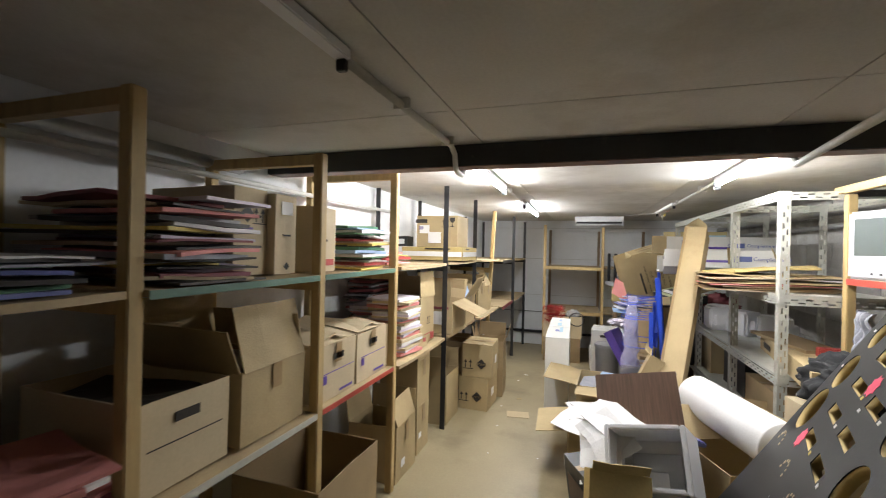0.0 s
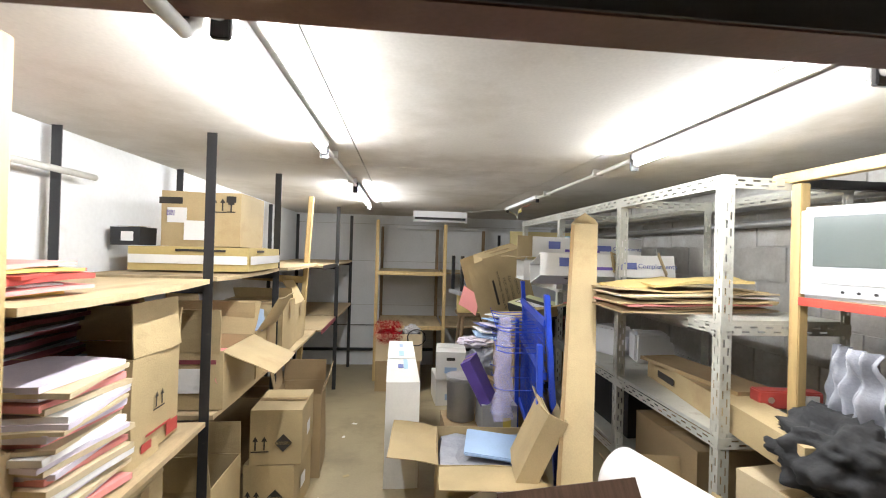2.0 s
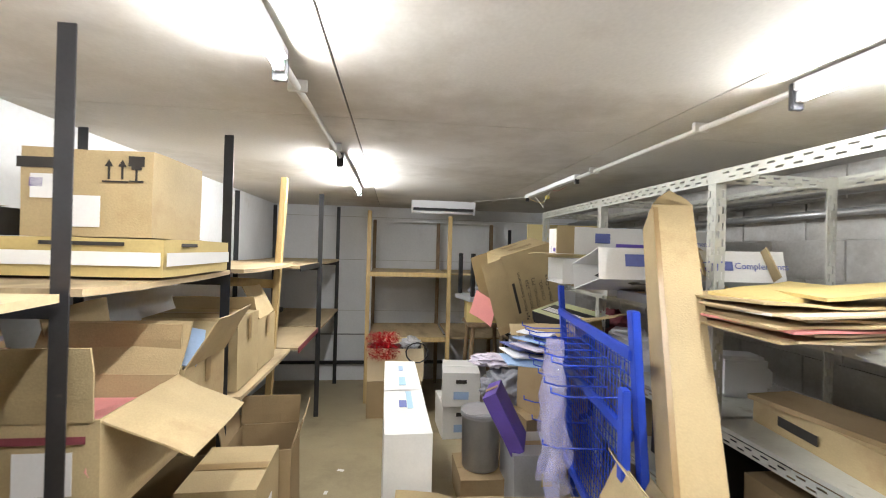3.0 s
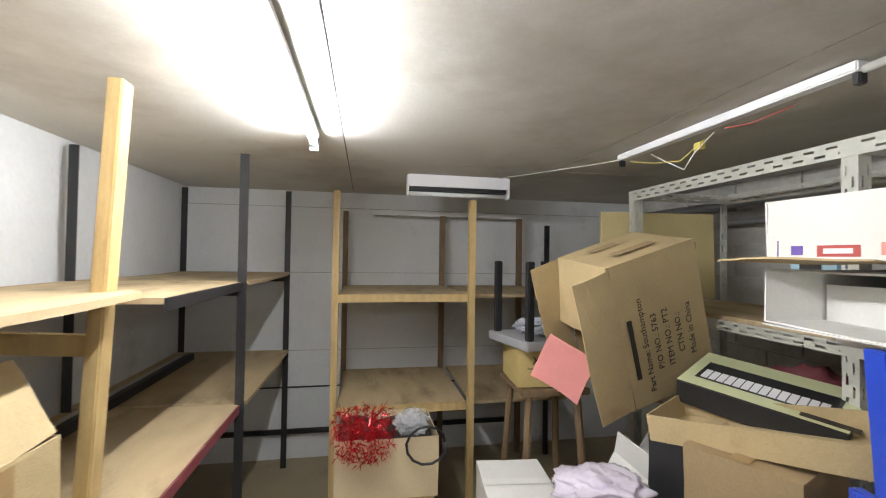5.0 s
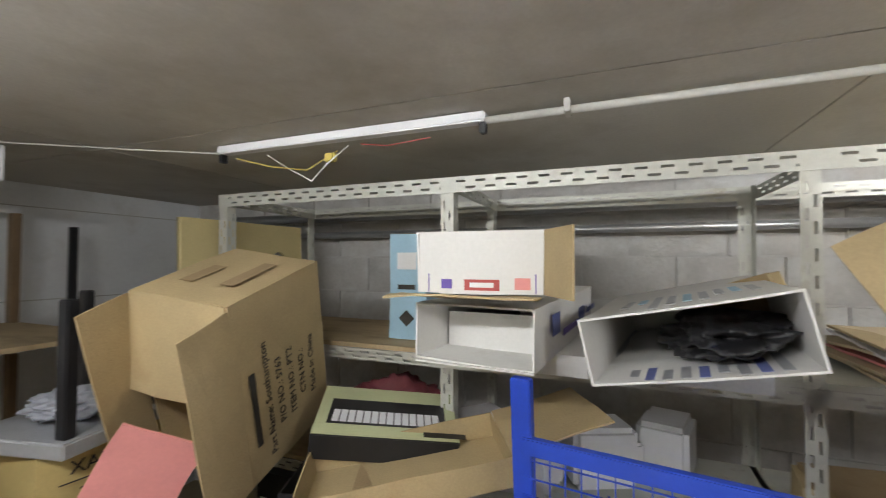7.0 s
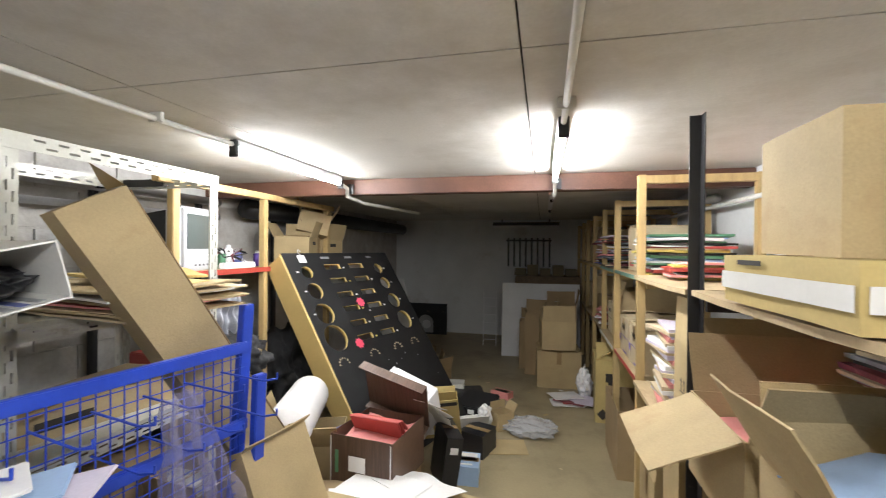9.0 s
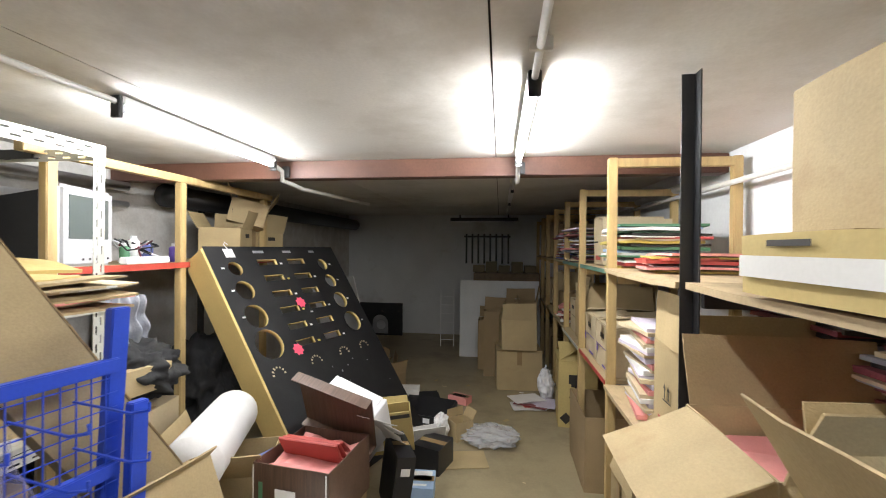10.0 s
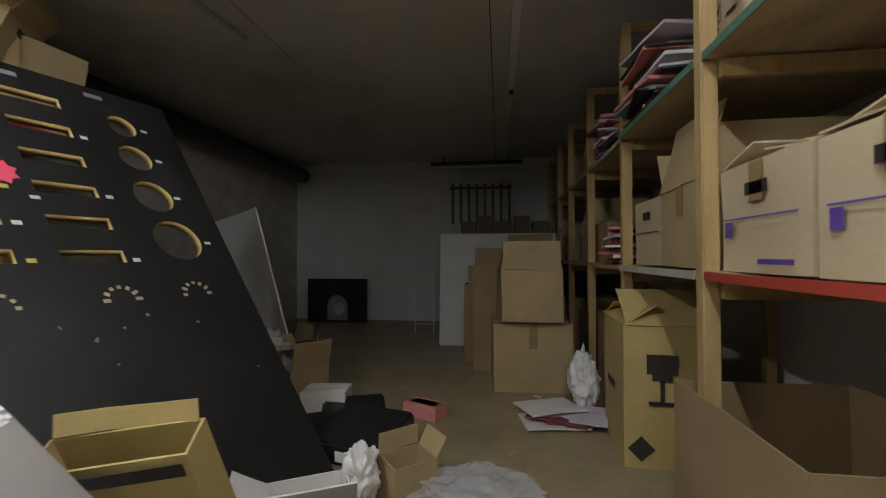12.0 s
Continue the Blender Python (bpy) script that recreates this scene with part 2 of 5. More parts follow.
def carton(label, w, d, h, m, card=KRAFT, flaps=None, tape="", prints=(), hollow=None, name="cardboard_box", group="", seed=0, handle="", fill=None, fill_mat=PAPER):
    """A cardboard box standing on z = 0. flaps: opening angles (0 shut, 90 upright, 180 or more hanging out) for -x, +x, -y, +y, or None when shut."""
    t = thing(name, label, "box", m, group)
    th = 0.005
    bm = box(-w / 2, w / 2, -d / 2, d / 2, 0, h if flaps else h + th)
    if flaps:
        bmesh.ops.delete(bm, geom=[f for f in bm.faces if f.normal.z > 0.9], context="FACES")
    bmesh.ops.subdivide_edges(bm, edges=bm.edges, cuts=3, use_grid_fill=True)
    if flaps:
        bmesh.ops.solidify(bm, geom=bm.faces[:], thickness=th)
    part("carton_body", bend(bm, 0.006, 4, seed), card, t)
    if flaps:
        for k, a in enumerate(flaps):
            if a is None:
                continue
            s = -1 if k % 2 == 0 else 1
            length = (w if k < 2 else d) * 0.48
            wide = (d if k < 2 else w) * 0.97
            if k < 2:
                fm = Matrix.Translation((s * w / 2, 0, h)) @ Matrix.Rotation(radians(s * a), 4, "Y")
                f = box(-s * length, 0, -wide / 2, wide / 2, 0, th)
            else:
                fm = Matrix.Translation((0, s * d / 2, h)) @ Matrix.Rotation(radians(-s * a), 4, "X")
                f = box(-wide / 2, wide / 2, -s * length, 0, 0, th)
            bmesh.ops.transform(f, matrix=fm, verts=f.verts)
            bmesh.ops.subdivide_edges(f, edges=f.edges, cuts=2, use_grid_fill=True)
            part("flap", bend(f, 0.012, 5, seed + k), card, t)
    else:
        part("tape_strip", flat(w * 0.98, 0.05, face_pose(w, d, h + th, "t")), WTAPE if card == WCARD else TAPE, t, "parcel tape along the lid")
    for side in tape:
        wd = w if side in "fb" else d
        part("tape_strip", flat(0.05, h * 0.35, face_pose(w, d, h, side, 0.5, 0.82, 0.007)), TAPE, t, "brown parcel tape")
    for side in handle:
        part("hand_hole", flat(0.085, 0.03, face_pose(w, d, h, side, 0.5, 0.76, 0.007)), INK, t, "dark hand hole")
    for p in prints:
        kind, side, u, v, a = p[0], p[1], p[2], p[3], p[4]
        fp = face_pose(w, d, h, side, u, v, 0.0075)
        if kind == "label":
            part("paper_label", flat(a, a * 0.8, fp), PAPER, t, "white paper label")
        elif kind == "bar":
            part("print_bar", flat(a, p[5], fp), p[6] if len(p) > 6 else INK, t)
        elif kind == "arrows":
            b = bmesh.new()
            for dx in (-a * 0.3, a * 0.3):
                bx(b, dx - a * 0.05, dx + a * 0.05, -a * 0.4, a * 0.25, 0, 0.001, fp)
                v3 = [b.verts.new(fp @ Vector(q)) for q in ((dx - a * 0.2, a * 0.2, 0.001), (dx + a * 0.2, a * 0.2, 0.001), (dx, a * 0.55, 0.001))]
                b.faces.new(v3)
            bx(b, -a * 0.6, a * 0.6, -a * 0.55, -a * 0.47, 0, 0.001, fp)
            part("arrow_mark", b, INK, t)
        elif kind == "glass":
            b = lathe([(a * 0.05, 0), (a * 0.05, 0.001)], 12)
            bx(b, -a * 0.04, a * 0.04, -a * 0.4, 0, 0, 0.001)
            bx(b, -a * 0.25, a * 0.25, -a * 0.47, -a * 0.4, 0, 0.001)
            bx(b, -a * 0.28, a * 0.28, 0.12 * a, a * 0.5, 0, 0.001)
            bx(b, -a * 0.18, a * 0.18, 0, 0.12 * a, 0, 0.001)
            bmesh.ops.transform(b, matrix=fp, verts=b.verts)
            part("glass_mark", b, INK, t)
        elif kind == "diamond":
            part("diamond_mark", flat(a, a, fp @ pose(0, 0, 0, 0, 0, 45)), INK, t)
        elif kind == "text":
            words(p[5], a, fp, p[6] if len(p) > 6 else INK, t)
    if fill is not None:
        b = box(-w / 2 + 0.02, w / 2 - 0.02, -d / 2 + 0.02, d / 2 - 0.02, h * 0.3, h * fill)
        bmesh.ops.subdivide_edges(b, edges=b.edges, cuts=4, use_grid_fill=True)
        part("filling", bend(b, 0.03, 12, seed), fill_mat, t)
    return t


def sheet_stack(name, label, m, w, d, n, colours, thick=0.012, jitter=0.03, seed=0, lean=3.0, cat="folder"):
    """A loose pile of folders or sheets, each one a piece."""
    rnd = random.Random(seed)
    t = thing(name, label, cat, m)
    n, thick, jitter, lean = int(n * 1.5), thick * 0.66, jitter * 1.3, lean * 1.4
    z = 0.0
    for k in range(n):
        th = thick * rnd.uniform(0.6, 1.4)
        b = box(-w / 2, w / 2, -d / 2, d / 2, 0, th)
        bmesh.ops.subdivide_edges(b, edges=b.edges, cuts=3, use_grid_fill=True)
        bend(b, 0.009, 5, k + seed)
        bmesh.ops.transform(b, matrix=pose(rnd.uniform(-jitter, jitter), rnd.uniform(-jitter, jitter), z, rnd.uniform(-1, 1) * lean * 0.3, 0, rnd.uniform(-lean, lean) * 2), verts=b.verts)
        part("folder", b, colours[k % len(colours)], t)
        z += th * 1.04
    return t


# ---- room ----
X0, X1, Y0, Y1, ZC = -1.77, 2.15, -2.62, 7.5, 2.035


def structure(name, bm, material, label=""):
    return tagged(part(name, bm, material), label, kind="structure")


fl = bmesh.new()
ys = [Y0 - 0.2 + k * (Y1 + 0.4 - Y0) / 40 for k in range(41)]
rows = [[fl.verts.new((x, y, -0.07 * max(0.0, y - 5.3))) for x in (X0 - 0.2, -0.5, 0.8, X1 + 0.2)] for y in ys]
for a, b in zip(rows, rows[1:]):
    for k in range(3):
        fl.faces.new((a[k], a[k + 1], b[k + 1], b[k]))
structure("floor", fl, FLOORM, "dusty buff concrete floor")
structure("wall_west", box(X0 - 0.2, X0, Y0 - 0.2, Y1 + 0.2, -0.3, 2.4), WALLM, "white painted wall")
structure("wall_north", box(X0, X1, Y1, Y1 + 0.2, -0.3, 2.4), WALLM, "white painted block wall")
structure("wall_south", box(X0, X1, Y0 - 0.2, Y0, -0.3, 2.4), WALLM, "white painted wall")
structure("wall_east", box(X1, X1 + 0.2, Y0 - 0.2, Y1 + 0.2, -0.3, 2.4), BLOCKM, "bare blockwork wall")
ce = bmesh.new()
bx(ce, X0 - 0.2, X1 + 0.2, Y0 - 0.2, Y1 + 0.2, ZC + 0.012, ZC + 0.2)
cx = [X0, -0.47, 0.75, X1]
cy = [Y0, -1.06, 1.38, 3.82, 6.26, Y1]
ceiling = structure("ceiling", ce, JOINTM, "grey stained ceiling boards")
cb = bmesh.new()
for xa, xb in zip(cx, cx[1:]):
    for ya, yb in zip(cy, cy[1:]):
        bx(cb, xa + 0.003, xb - 0.003, ya + 0.003, yb - 0.003, ZC, ZC + 0.014)
structure("ceiling_boards", cb, CEILM, "grey stained ceiling boards")
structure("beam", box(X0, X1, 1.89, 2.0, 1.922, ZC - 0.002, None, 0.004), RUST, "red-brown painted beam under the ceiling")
# black sheet added over the beam's unlit south side; its colour keeps it dark
part("web_plate", box(X0, X1, 1.884, 1.888, 1.924, ZC - 0.004), BLACKM, bpy.data.objects["beam"], "added black sheet darkening the beam's unlit south side")

# ---- lamps and conduits ----
def batten(label, x, ya, yb, lit, z=ZC - 0.004):
    t = thing("strip_light", label, "lamp", pose(x, (ya + yb) / 2, z), "strip lights")
    L = (yb - ya) / 2
    part("housing", box(-0.022, 0.022, -L, L, -0.03, 0, None, 0.004), WHITEP, t)
    for s in (-1, 1):
        part("lamp_holder", box(-0.014, 0.014, s * L, s * (L - 0.02), -0.062, -0.03, None, 0.003), WHITEP if lit else BLACKP, t)
    if lit:
        tb_ = tube([(0, -L + 0.02, -0.047), (0, L - 0.02, -0.047)], 0.013, 12)
        part("tube", tb_, TUBEM, t, "lit fluorescent tube", True)
        for s in (-1, 1):
            part("end_cap", box(-0.02, 0.02, s * (L + 0.001), s * (L + 0.018), -0.082, -0.002, None, 0.003), BLACKP, t, "black end cap")
    return t


batten("lit white fluorescent batten fixed under the ceiling", -0.60, 2.14, 3.24, True)
batten("lit white fluorescent batten fixed under the ceiling", 0.885, 2.14, 3.19, True)
batten("lit white fluorescent batten fixed under the ceiling", -0.59, 4.45, 5.72, True)
r2 = batten("unlit white batten with its tube missing and wires hanging out", 0.90, 4.73, 5.79, False)
for pts, mt in (([(0, .3, -.05), (.01, .22, -.1), (0, .1, -.16), (-.02, .02, -.11), (0, -.05, -.05)], WTAPE), ([(0, .45, -.05), (.01, .3, -.09), (0, .12, -.12), (.01, 0, -.06)], YELLOW), ([(0, -.1, -.05), (0, -.2, -.065), (0, -.35, -.055)], RED)):
    part("wire", tube(pts, 0.0022, 5), mt, r2)
part("terminal_block", box(-0.012, 0.012, 0.0, 0.04, -0.1, -0.07, None, 0.004), YELLOW, r2)
batten("unlit fluorescent batten fixed under the ceiling", -0.60, -0.35, 0.82, False)
far = thing("strip_light", "unlit white fluorescent tube fitting by the far wall", "lamp", pose(-0.23, -2.5, 1.925), "strip lights")
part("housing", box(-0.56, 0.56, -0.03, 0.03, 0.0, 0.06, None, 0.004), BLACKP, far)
part("tube", tube([(-0.55, 0.045, -0.01), (0.55, 0.045, -0.01)], 0.016, 12), WHITEP, far, "", True)
for x in (-0.4, 0.4):
    part("hanger", box(x - 0.01, x + 0.01, -0.01, 0.01, 0.06, ZC - 1.925), BLACKP, far)
tw = thing("twin_strip_light", "white twin batten light fitting under the ceiling", "lamp", pose(0.23, 6.57, 1.90))
part("housing", box(-0.33, 0.33, -0.045, 0.045, 0.055, ZC - 1.90 - 0.003, None, 0.004), WHITEP, tw)
# black bar added as the shade in the gap between housing and tube
part("reflector", box(-0.32, 0.32, -0.03, 0.03, 0.03, 0.055), BLACKP, tw)
part("tube", tube([(-0.325, 0, 0.012), (0.325, 0, 0.012)], 0.014, 12), WHITEP, tw, "", True)
for s in (-1, 1):
    part("end_cap", box(s * 0.33, s * 0.34, -0.045, 0.045, -0.005, ZC - 1.905, None, 0.003), WHITEP, tw)


def conduit(label, pts, r=0.011, material=CONDUIT, name="conduit_pipe", clips=()):
    t = thing(name, label, "pipe", Matrix())
    part("pipe", tube(pts, r, 10), material, t, "", True)
    for c in clips:
        x, y, z = c
        part("saddle_clip", box(x - 0.03, x + 0.03, y - 0.008, y + 0.008, z - 0.012, ZC - 0.003, None, 0.002), material, t)
    return t


ZP = ZC - 0.028
x = -0.60
conduit("painted steel conduit running under the ceiling", [(x, 0.82, ZP), (x, 1.78, ZP), (x, 1.85, ZP - 0.03), (x, 1.868, ZP - 0.09), (x, 1.90, ZP - 0.112), (x, 1.99, ZP - 0.112), (x, 2.02, ZP - 0.09), (x, 2.03, ZP - 0.05), (x, 2.12, ZP - 0.01)], 0.014, clips=[(x, 1.2, ZP), (x, 1.73, ZP)])
conduit("painted steel conduit running under the ceiling", [(x, -2.3, ZP), (x, -0.36, ZP)], 0.012, clips=[(x, -1.4, ZP)])
conduit("pale conduit sagging loose below the beam", [(0.885, 2.14, 1.99), (0.87, 2.05, 1.96), (0.88, 2.03, 1.905), (0.85, 1.96, 1.89), (0.82, 1.87, 1.870), (0.79, 1.6, 1.873), (0.704, 0.80, 1.878)], 0.014)
conduit("white conduit between two strip lights", [(-0.60, 3.24, ZP), (-0.59, 4.45, ZP)], 0.011, clips=[(-0.6, 3.45, ZP), (-0.59, 4.25, ZP)])
conduit("white conduit between two strip lights", [(0.885, 3.19, ZP), (0.90, 4.73, ZP)], 0.011, clips=[(0.89, 3.6, ZP), (0.9, 4.5, ZP)])
conduit("thin cable stapled to the ceiling", [(0.90, 5.79, ZP), (0.80, 6.1, ZC - 0.008), (0.45, 6.6, ZC - 0.006)], 0.003)
for y, z, r in ((0, 1.76, 0.022), (0, 1.88, 0.032)):
    conduit("galvanised pipe along the blockwork wall", [(2.02, 2.0, z), (2.02, 7.45, z)], r, GALV)
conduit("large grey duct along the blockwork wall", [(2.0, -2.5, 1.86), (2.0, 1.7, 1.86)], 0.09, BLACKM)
conduit("slim rail fixed along the white wall", [(-1.66, 0.2, 1.83), (-1.66, 3.35, 1.83)], 0.014, CONDUIT, "wall_rail")
conduit("black pipe along the foot of the wall", [(-1.7, 7.46, 0.08), (0.9, 7.46, 0.08)], 0.022, BLACKM)
conduit("dark pipes high on the white wall", [(-1.70, -2.5, 1.9), (-1.70, 1.6, 1.9)], 0.03, GALV)
for x in (-0.62, 0.86):
    t = thing("cable_box", "black junction box on the beam", "junction box", pose(x, 2.003, 1.925))
    part("body", box(-0.022, 0.022, 0, 0.03, 0, 0.07, None, 0.004), BLACKP, t)
structure("baseboard", box(X0 + 0.002, X1, Y1 - 0.012, Y1 - 0.002, 0.42, 0.43), JOINTM, "dark joint line in the block wall")
for z in (0.72, 1.36, 1.9):
    structure("trim", box(X0 + 0.002, X1, Y1 - 0.004, Y1 + 0.01, z, z + 0.006), mat("mortar_line", (0.5, 0.49, 0.46), 0.9), "thin mortar line in the block wall")

# blocks of the bare east wall
rnd = random.Random(4)
blk = {}
east = bpy.data.objects["wall_east"]
nblk = 0
for r in range(9):
    for c in range(13):
        y = 2.3 + c * 0.45 + (0.225 if r % 2 else 0)
        z = 0.05 + r * 0.225
        if y + 0.44 > Y1:
            continue
        key = rnd.randrange(4)
        if key not in blk:
            b = box(-0.012, 0.0, 0, 0.438, 0, 0.213)
            bmesh.ops.subdivide_edges(b, edges=b.edges, cuts=2, use_grid_fill=True)
            bend(b, 0.004, 9, key)
            me = bpy.data.meshes.new("block")
            b.to_mesh(me)
            b.free()
            me.materials.append(BLOCKM)
            blk[key] = me
        o = new("block", blk[key])
        o.parent = east
        o.matrix_basis = pose(X1 - 0.0, y, z)


# ---- shelving along the west wall ----
def post(parent, x, y, z0, z1, material, w=0.045, d=0.045, name="post"):
    b = box(x - w / 2, x + w / 2, y - d / 2, y + d / 2, z0, z1, None, 0.004)
    return part(name, b, material, parent)


def angle_post(parent, x, y, z0, z1, material, s=0.04, sx=1, sy=1):
    b = box(x, x + sx * s, y, y + sy * 0.004, z0, z1)
    bx(b, x, x + sx * 0.004, y + sy * 0.004, y + sy * s, z0, z1)
    k = z0 + 0.1
    while k < z1 - 0.05:
        bx(b, x - sx * 0.002, x + sx * 0.001, y + sy * 0.014, y + sy * 0.026, k, k + 0.012)
        k += 0.15
    return part("post", b, material, parent)


def bay(label, xf, ya, yb, levels, frontmat, postmat, kind="wood", top=1.95, edge=None, end=True, start=True, zfoot=0.0):
    """One bay of shelving between two frames: posts, rails and boards."""
    t = thing("shelving_unit", label, "shelving", Matrix(), "shelving along the white wall")
    xb = -1.70
    ends = ([ya] if start else []) + ([yb] if end else [])
    for y in ends:
        for x in (xf, xb):
            if kind == "wood":
                post(t, x, y, zfoot, top, postmat)
            else:
                angle_post(t, x - 0.02, y - 0.02, zfoot, top, postmat, 0.042)
        if kind == "wood":
            part("top_rail", box(xb, xf - 0.0225, y - 0.02, y + 0.02, top - 0.05, top - 0.005), postmat, t)
        for z in levels:
            part("cross_rail", box(xb, xf - 0.0225, y + 0.023, y + 0.043, z - 0.075, z - 0.028), postmat, t)
    for k, z in enumerate(levels):
        b = box(xb - 0.03, xf + 0.022, ya + 0.024, yb - 0.024, z - 0.02, z)
        bmesh.ops.subdivide_edges(b, edges=b.edges, cuts=3, use_grid_fill=True)
        for v in b.verts:
            if abs(v.co.y - (ya + yb) / 2) < (yb - ya) * 0.4:
                v.co.z -= 0.006
        part("shelf_board", b, PLY, t)
        e = edge[k] if edge else None
        if e:
            part("edge_strip", box(xf + 0.0225, xf + 0.0265, ya + 0.024, yb - 0.024, z - 0.026, z - 0.002), e, t, "painted front edge")
    return t


LV = (1.38, 0.78)
bay("wooden shelving bay crammed with old files", -1.10, -2.35, -1.55, LV, PLY, WOOD, top=1.91)
bay("wooden shelving bay crammed with old files", -1.10, -1.55, -0.9, LV, PLY, WOOD, top=1.91, start=False)
bay("wooden shelving bay crammed with old files", -1.10, -0.9, -0.15, LV, PLY, WOOD, top=1.91, start=False)
bay("wooden shelving bay with stacked folders", -1.10, -0.15, 0.62, LV, PLY, WOOD, top=1.91, start=False)
bay("wooden shelving bay with green and red edged boards", -1.085, 0.62, 1.425, LV, PLY, WOOD, edge=(GREENED, GREYM), top=1.91, start=False)
bay("pine shelving bay with green and red edged boards", -1.09, 1.425, 2.21, LV, PLY, WOOD, edge=(GREENED, REDED), top=1.97, start=False)
bay("pine and black steel shelving bay with pale boards", -1.07, 2.21, 3.17, (1.385, 0.77), PLY, WOOD, top=1.97, end=False, start=False)
bay("black steel shelving bay with pale boards", -1.07, 3.195, 4.19, (1.39, 0.77), PLY, BLACKM, "steel", top=2.025)
bay("black steel and pine shelving bay", -1.03, 4.21, 5.26, (1.39, 0.77), PLY, BLACKM, "steel", top=2.01, start=False, end=False)
sp = bay("empty dusty black steel shelving bay in the corner", -0.96, 6.10, 7.33, (1.37, 0.77), PLY, BLACKM, "steel", top=2.0, zfoot=-0.14)
bl = thing("wooden_post", "bare pine upright with a short cross rail", "post", pose(-1.17, 5.23, 0.004, 0, 2.7, 0))
post(bl, 0, 0, 0.0, 2.0, WOOD, 0.042, 0.06)
part("cross_rail", box(-0.56, -0.021, 0.0, 0.03, 1.20, 1.26), WOOD, bl)
part("cross_rail", box(-0.56, -0.021, 0.0, 0.03, 0.70, 0.76), WOOD, bl)
for z in (1.37, 0.77):
    q = box(-1.72, -0.965, 5.275, 6.10, z - 0.022, z - 0.002)
    bmesh.ops.subdivide_edges(q, edges=q.edges, cuts=4, use_grid_fill=True)
    part("shelf_board", bend(q, 0.004, 3, int(z * 10)), PLY, sp)
    part("edge_rail", box(-0.964, -0.958, 5.275, 6.10, z - 0.045, z - 0.004), BLACKM if z > 1 else MAROON, sp, "dark painted edge")
for k, z in enumerate((0.87, 0.91)):
    rl = thing("steel_rail", "loose black steel rail lying along the shelf", "rail", pose(-1.60 + 0.07 * k, 5.3, 0.77, 0, 0, 0), "loose steel rails")
    part("rail", box(-0.018, 0.018, 0, 1.75, 0.002, 0.03 + 0.02 * k, None, 0.003), BLACKM if k else GREYM, rl)

# back wall shelving
bk = thing("wooden_shelving", "brown stained wooden shelving with two dusty boards", "shelving", pose(0, 0, 0))
for x, y, zt in ((-0.54, 6.50, 1.90), (0.29, 6.42, 1.86), (-0.52, 7.30, 1.86), (0.26, 7.30, 1.84), (0.93, 7.30, 1.84)):
    post(bk, x, y, -0.14, zt, OLDWOOD if y > 7 else WOOD, 0.04, 0.05)
for z in (1.27, 0.60):
    for xa, xb in ((-0.52, 0.27), (0.31, 0.95)):
        part("shelf_board", box(xa, xb, 6.46, 7.32, z - 0.02, z), PLY, bk)
    part("front_rail", box(-0.52, 0.27, 6.435, 6.458, z - 0.045, z + 0.002), WOOD, bk)
part("rail", box(-0.3, 0.95, 7.30, 7.33, 1.84, 1.87), WALLM, bk)
pl = thing("metal_pole", "black steel pole against the back wall", "pole", pose(1.14, 7.2, -0.12))
part("pole", tube([(0, 0, 0), (0, 0, 1.9)], 0.022, 10), BLACKM, pl, "", True)


# ---- slotted steel rack along the east wall ----
STRIPS = {}


def slotted(length, width=0.058, pitch=0.075):
    key = (round(length, 3), width)
    if key not in STRIPS:
        holes = []
        n = int((length - 0.04) / pitch)
        for row, off in ((0.30, 0.0), (0.70, pitch / 2)):
            for k in range(n):
                x = 0.02 + off + k * pitch
                if x + 0.038 < length - 0.01:
                    y = width * row
                    holes.append([(x, y - 0.004), (x + 0.036, y - 0.004), (x + 0.036, y + 0.004), (x, y + 0.004)])
        b = cut_sheet(rect(0, length, 0, width), holes, 0.0025)
        me = bpy.data.meshes.new("slotted_strip")
        b.to_mesh(me)
        b.free()
        me.materials.append(GREYM)
        STRIPS[key] = me
    return STRIPS[key]


def strip(parent, name, length, m, width=0.058):
    o = new(name, slotted(length, width))
    o.parent = parent
    o.matrix_basis = m
    return o


rack = thing("slotted_steel_rack", "grey slotted-angle steel rack loaded with flattened boxes", "rack", Matrix())
RX, RB, RT = 1.175, 1.80, 1.905
COLS = (2.97, 3.855, 4.935, 6.07)
for y in COLS:
    for x, sg in ((RX, 1), (RB, -1)):
        # one leg faces the aisle, the other runs back
        strip(rack, "column_face", RT - 0.0, pose(x, y, 0) @ Matrix(((0, 0, -1, 0), (0, 1, 0, 0), (1, 0, 0, 0), (0, 0, 0, 1))), 0.05)
        strip(rack, "column_side", RT - 0.0, pose(x, y, 0) @ Matrix(((0, sg, 0, 0), (0, 0, 1, 0), (1, 0, 0, 0), (0, 0, 0, 1))), 0.05)
for z in (RT - 0.058, 1.20, 0.70, 0.25):
    for x in (RX - 0.004, RB + 0.004):
        for ya, yb in zip(COLS, COLS[1:]):
            strip(rack, "long_rail", yb - ya + 0.05, pose(x, ya, z) @ Matrix(((0, 0, -1, 0), (1, 0, 0, 0), (0, 1, 0, 0), (0, 0, 0, 1))), 0.058 if z > 1.5 else 0.045)
    for y in COLS:
        strip(rack, "end_rail", RB - RX, pose(RX, y - 0.004, z) @ Matrix(((1, 0, 0, 0), (0, 0, 1, 0), (0, 1, 0, 0), (0, 0, 0, 1))), 0.05)
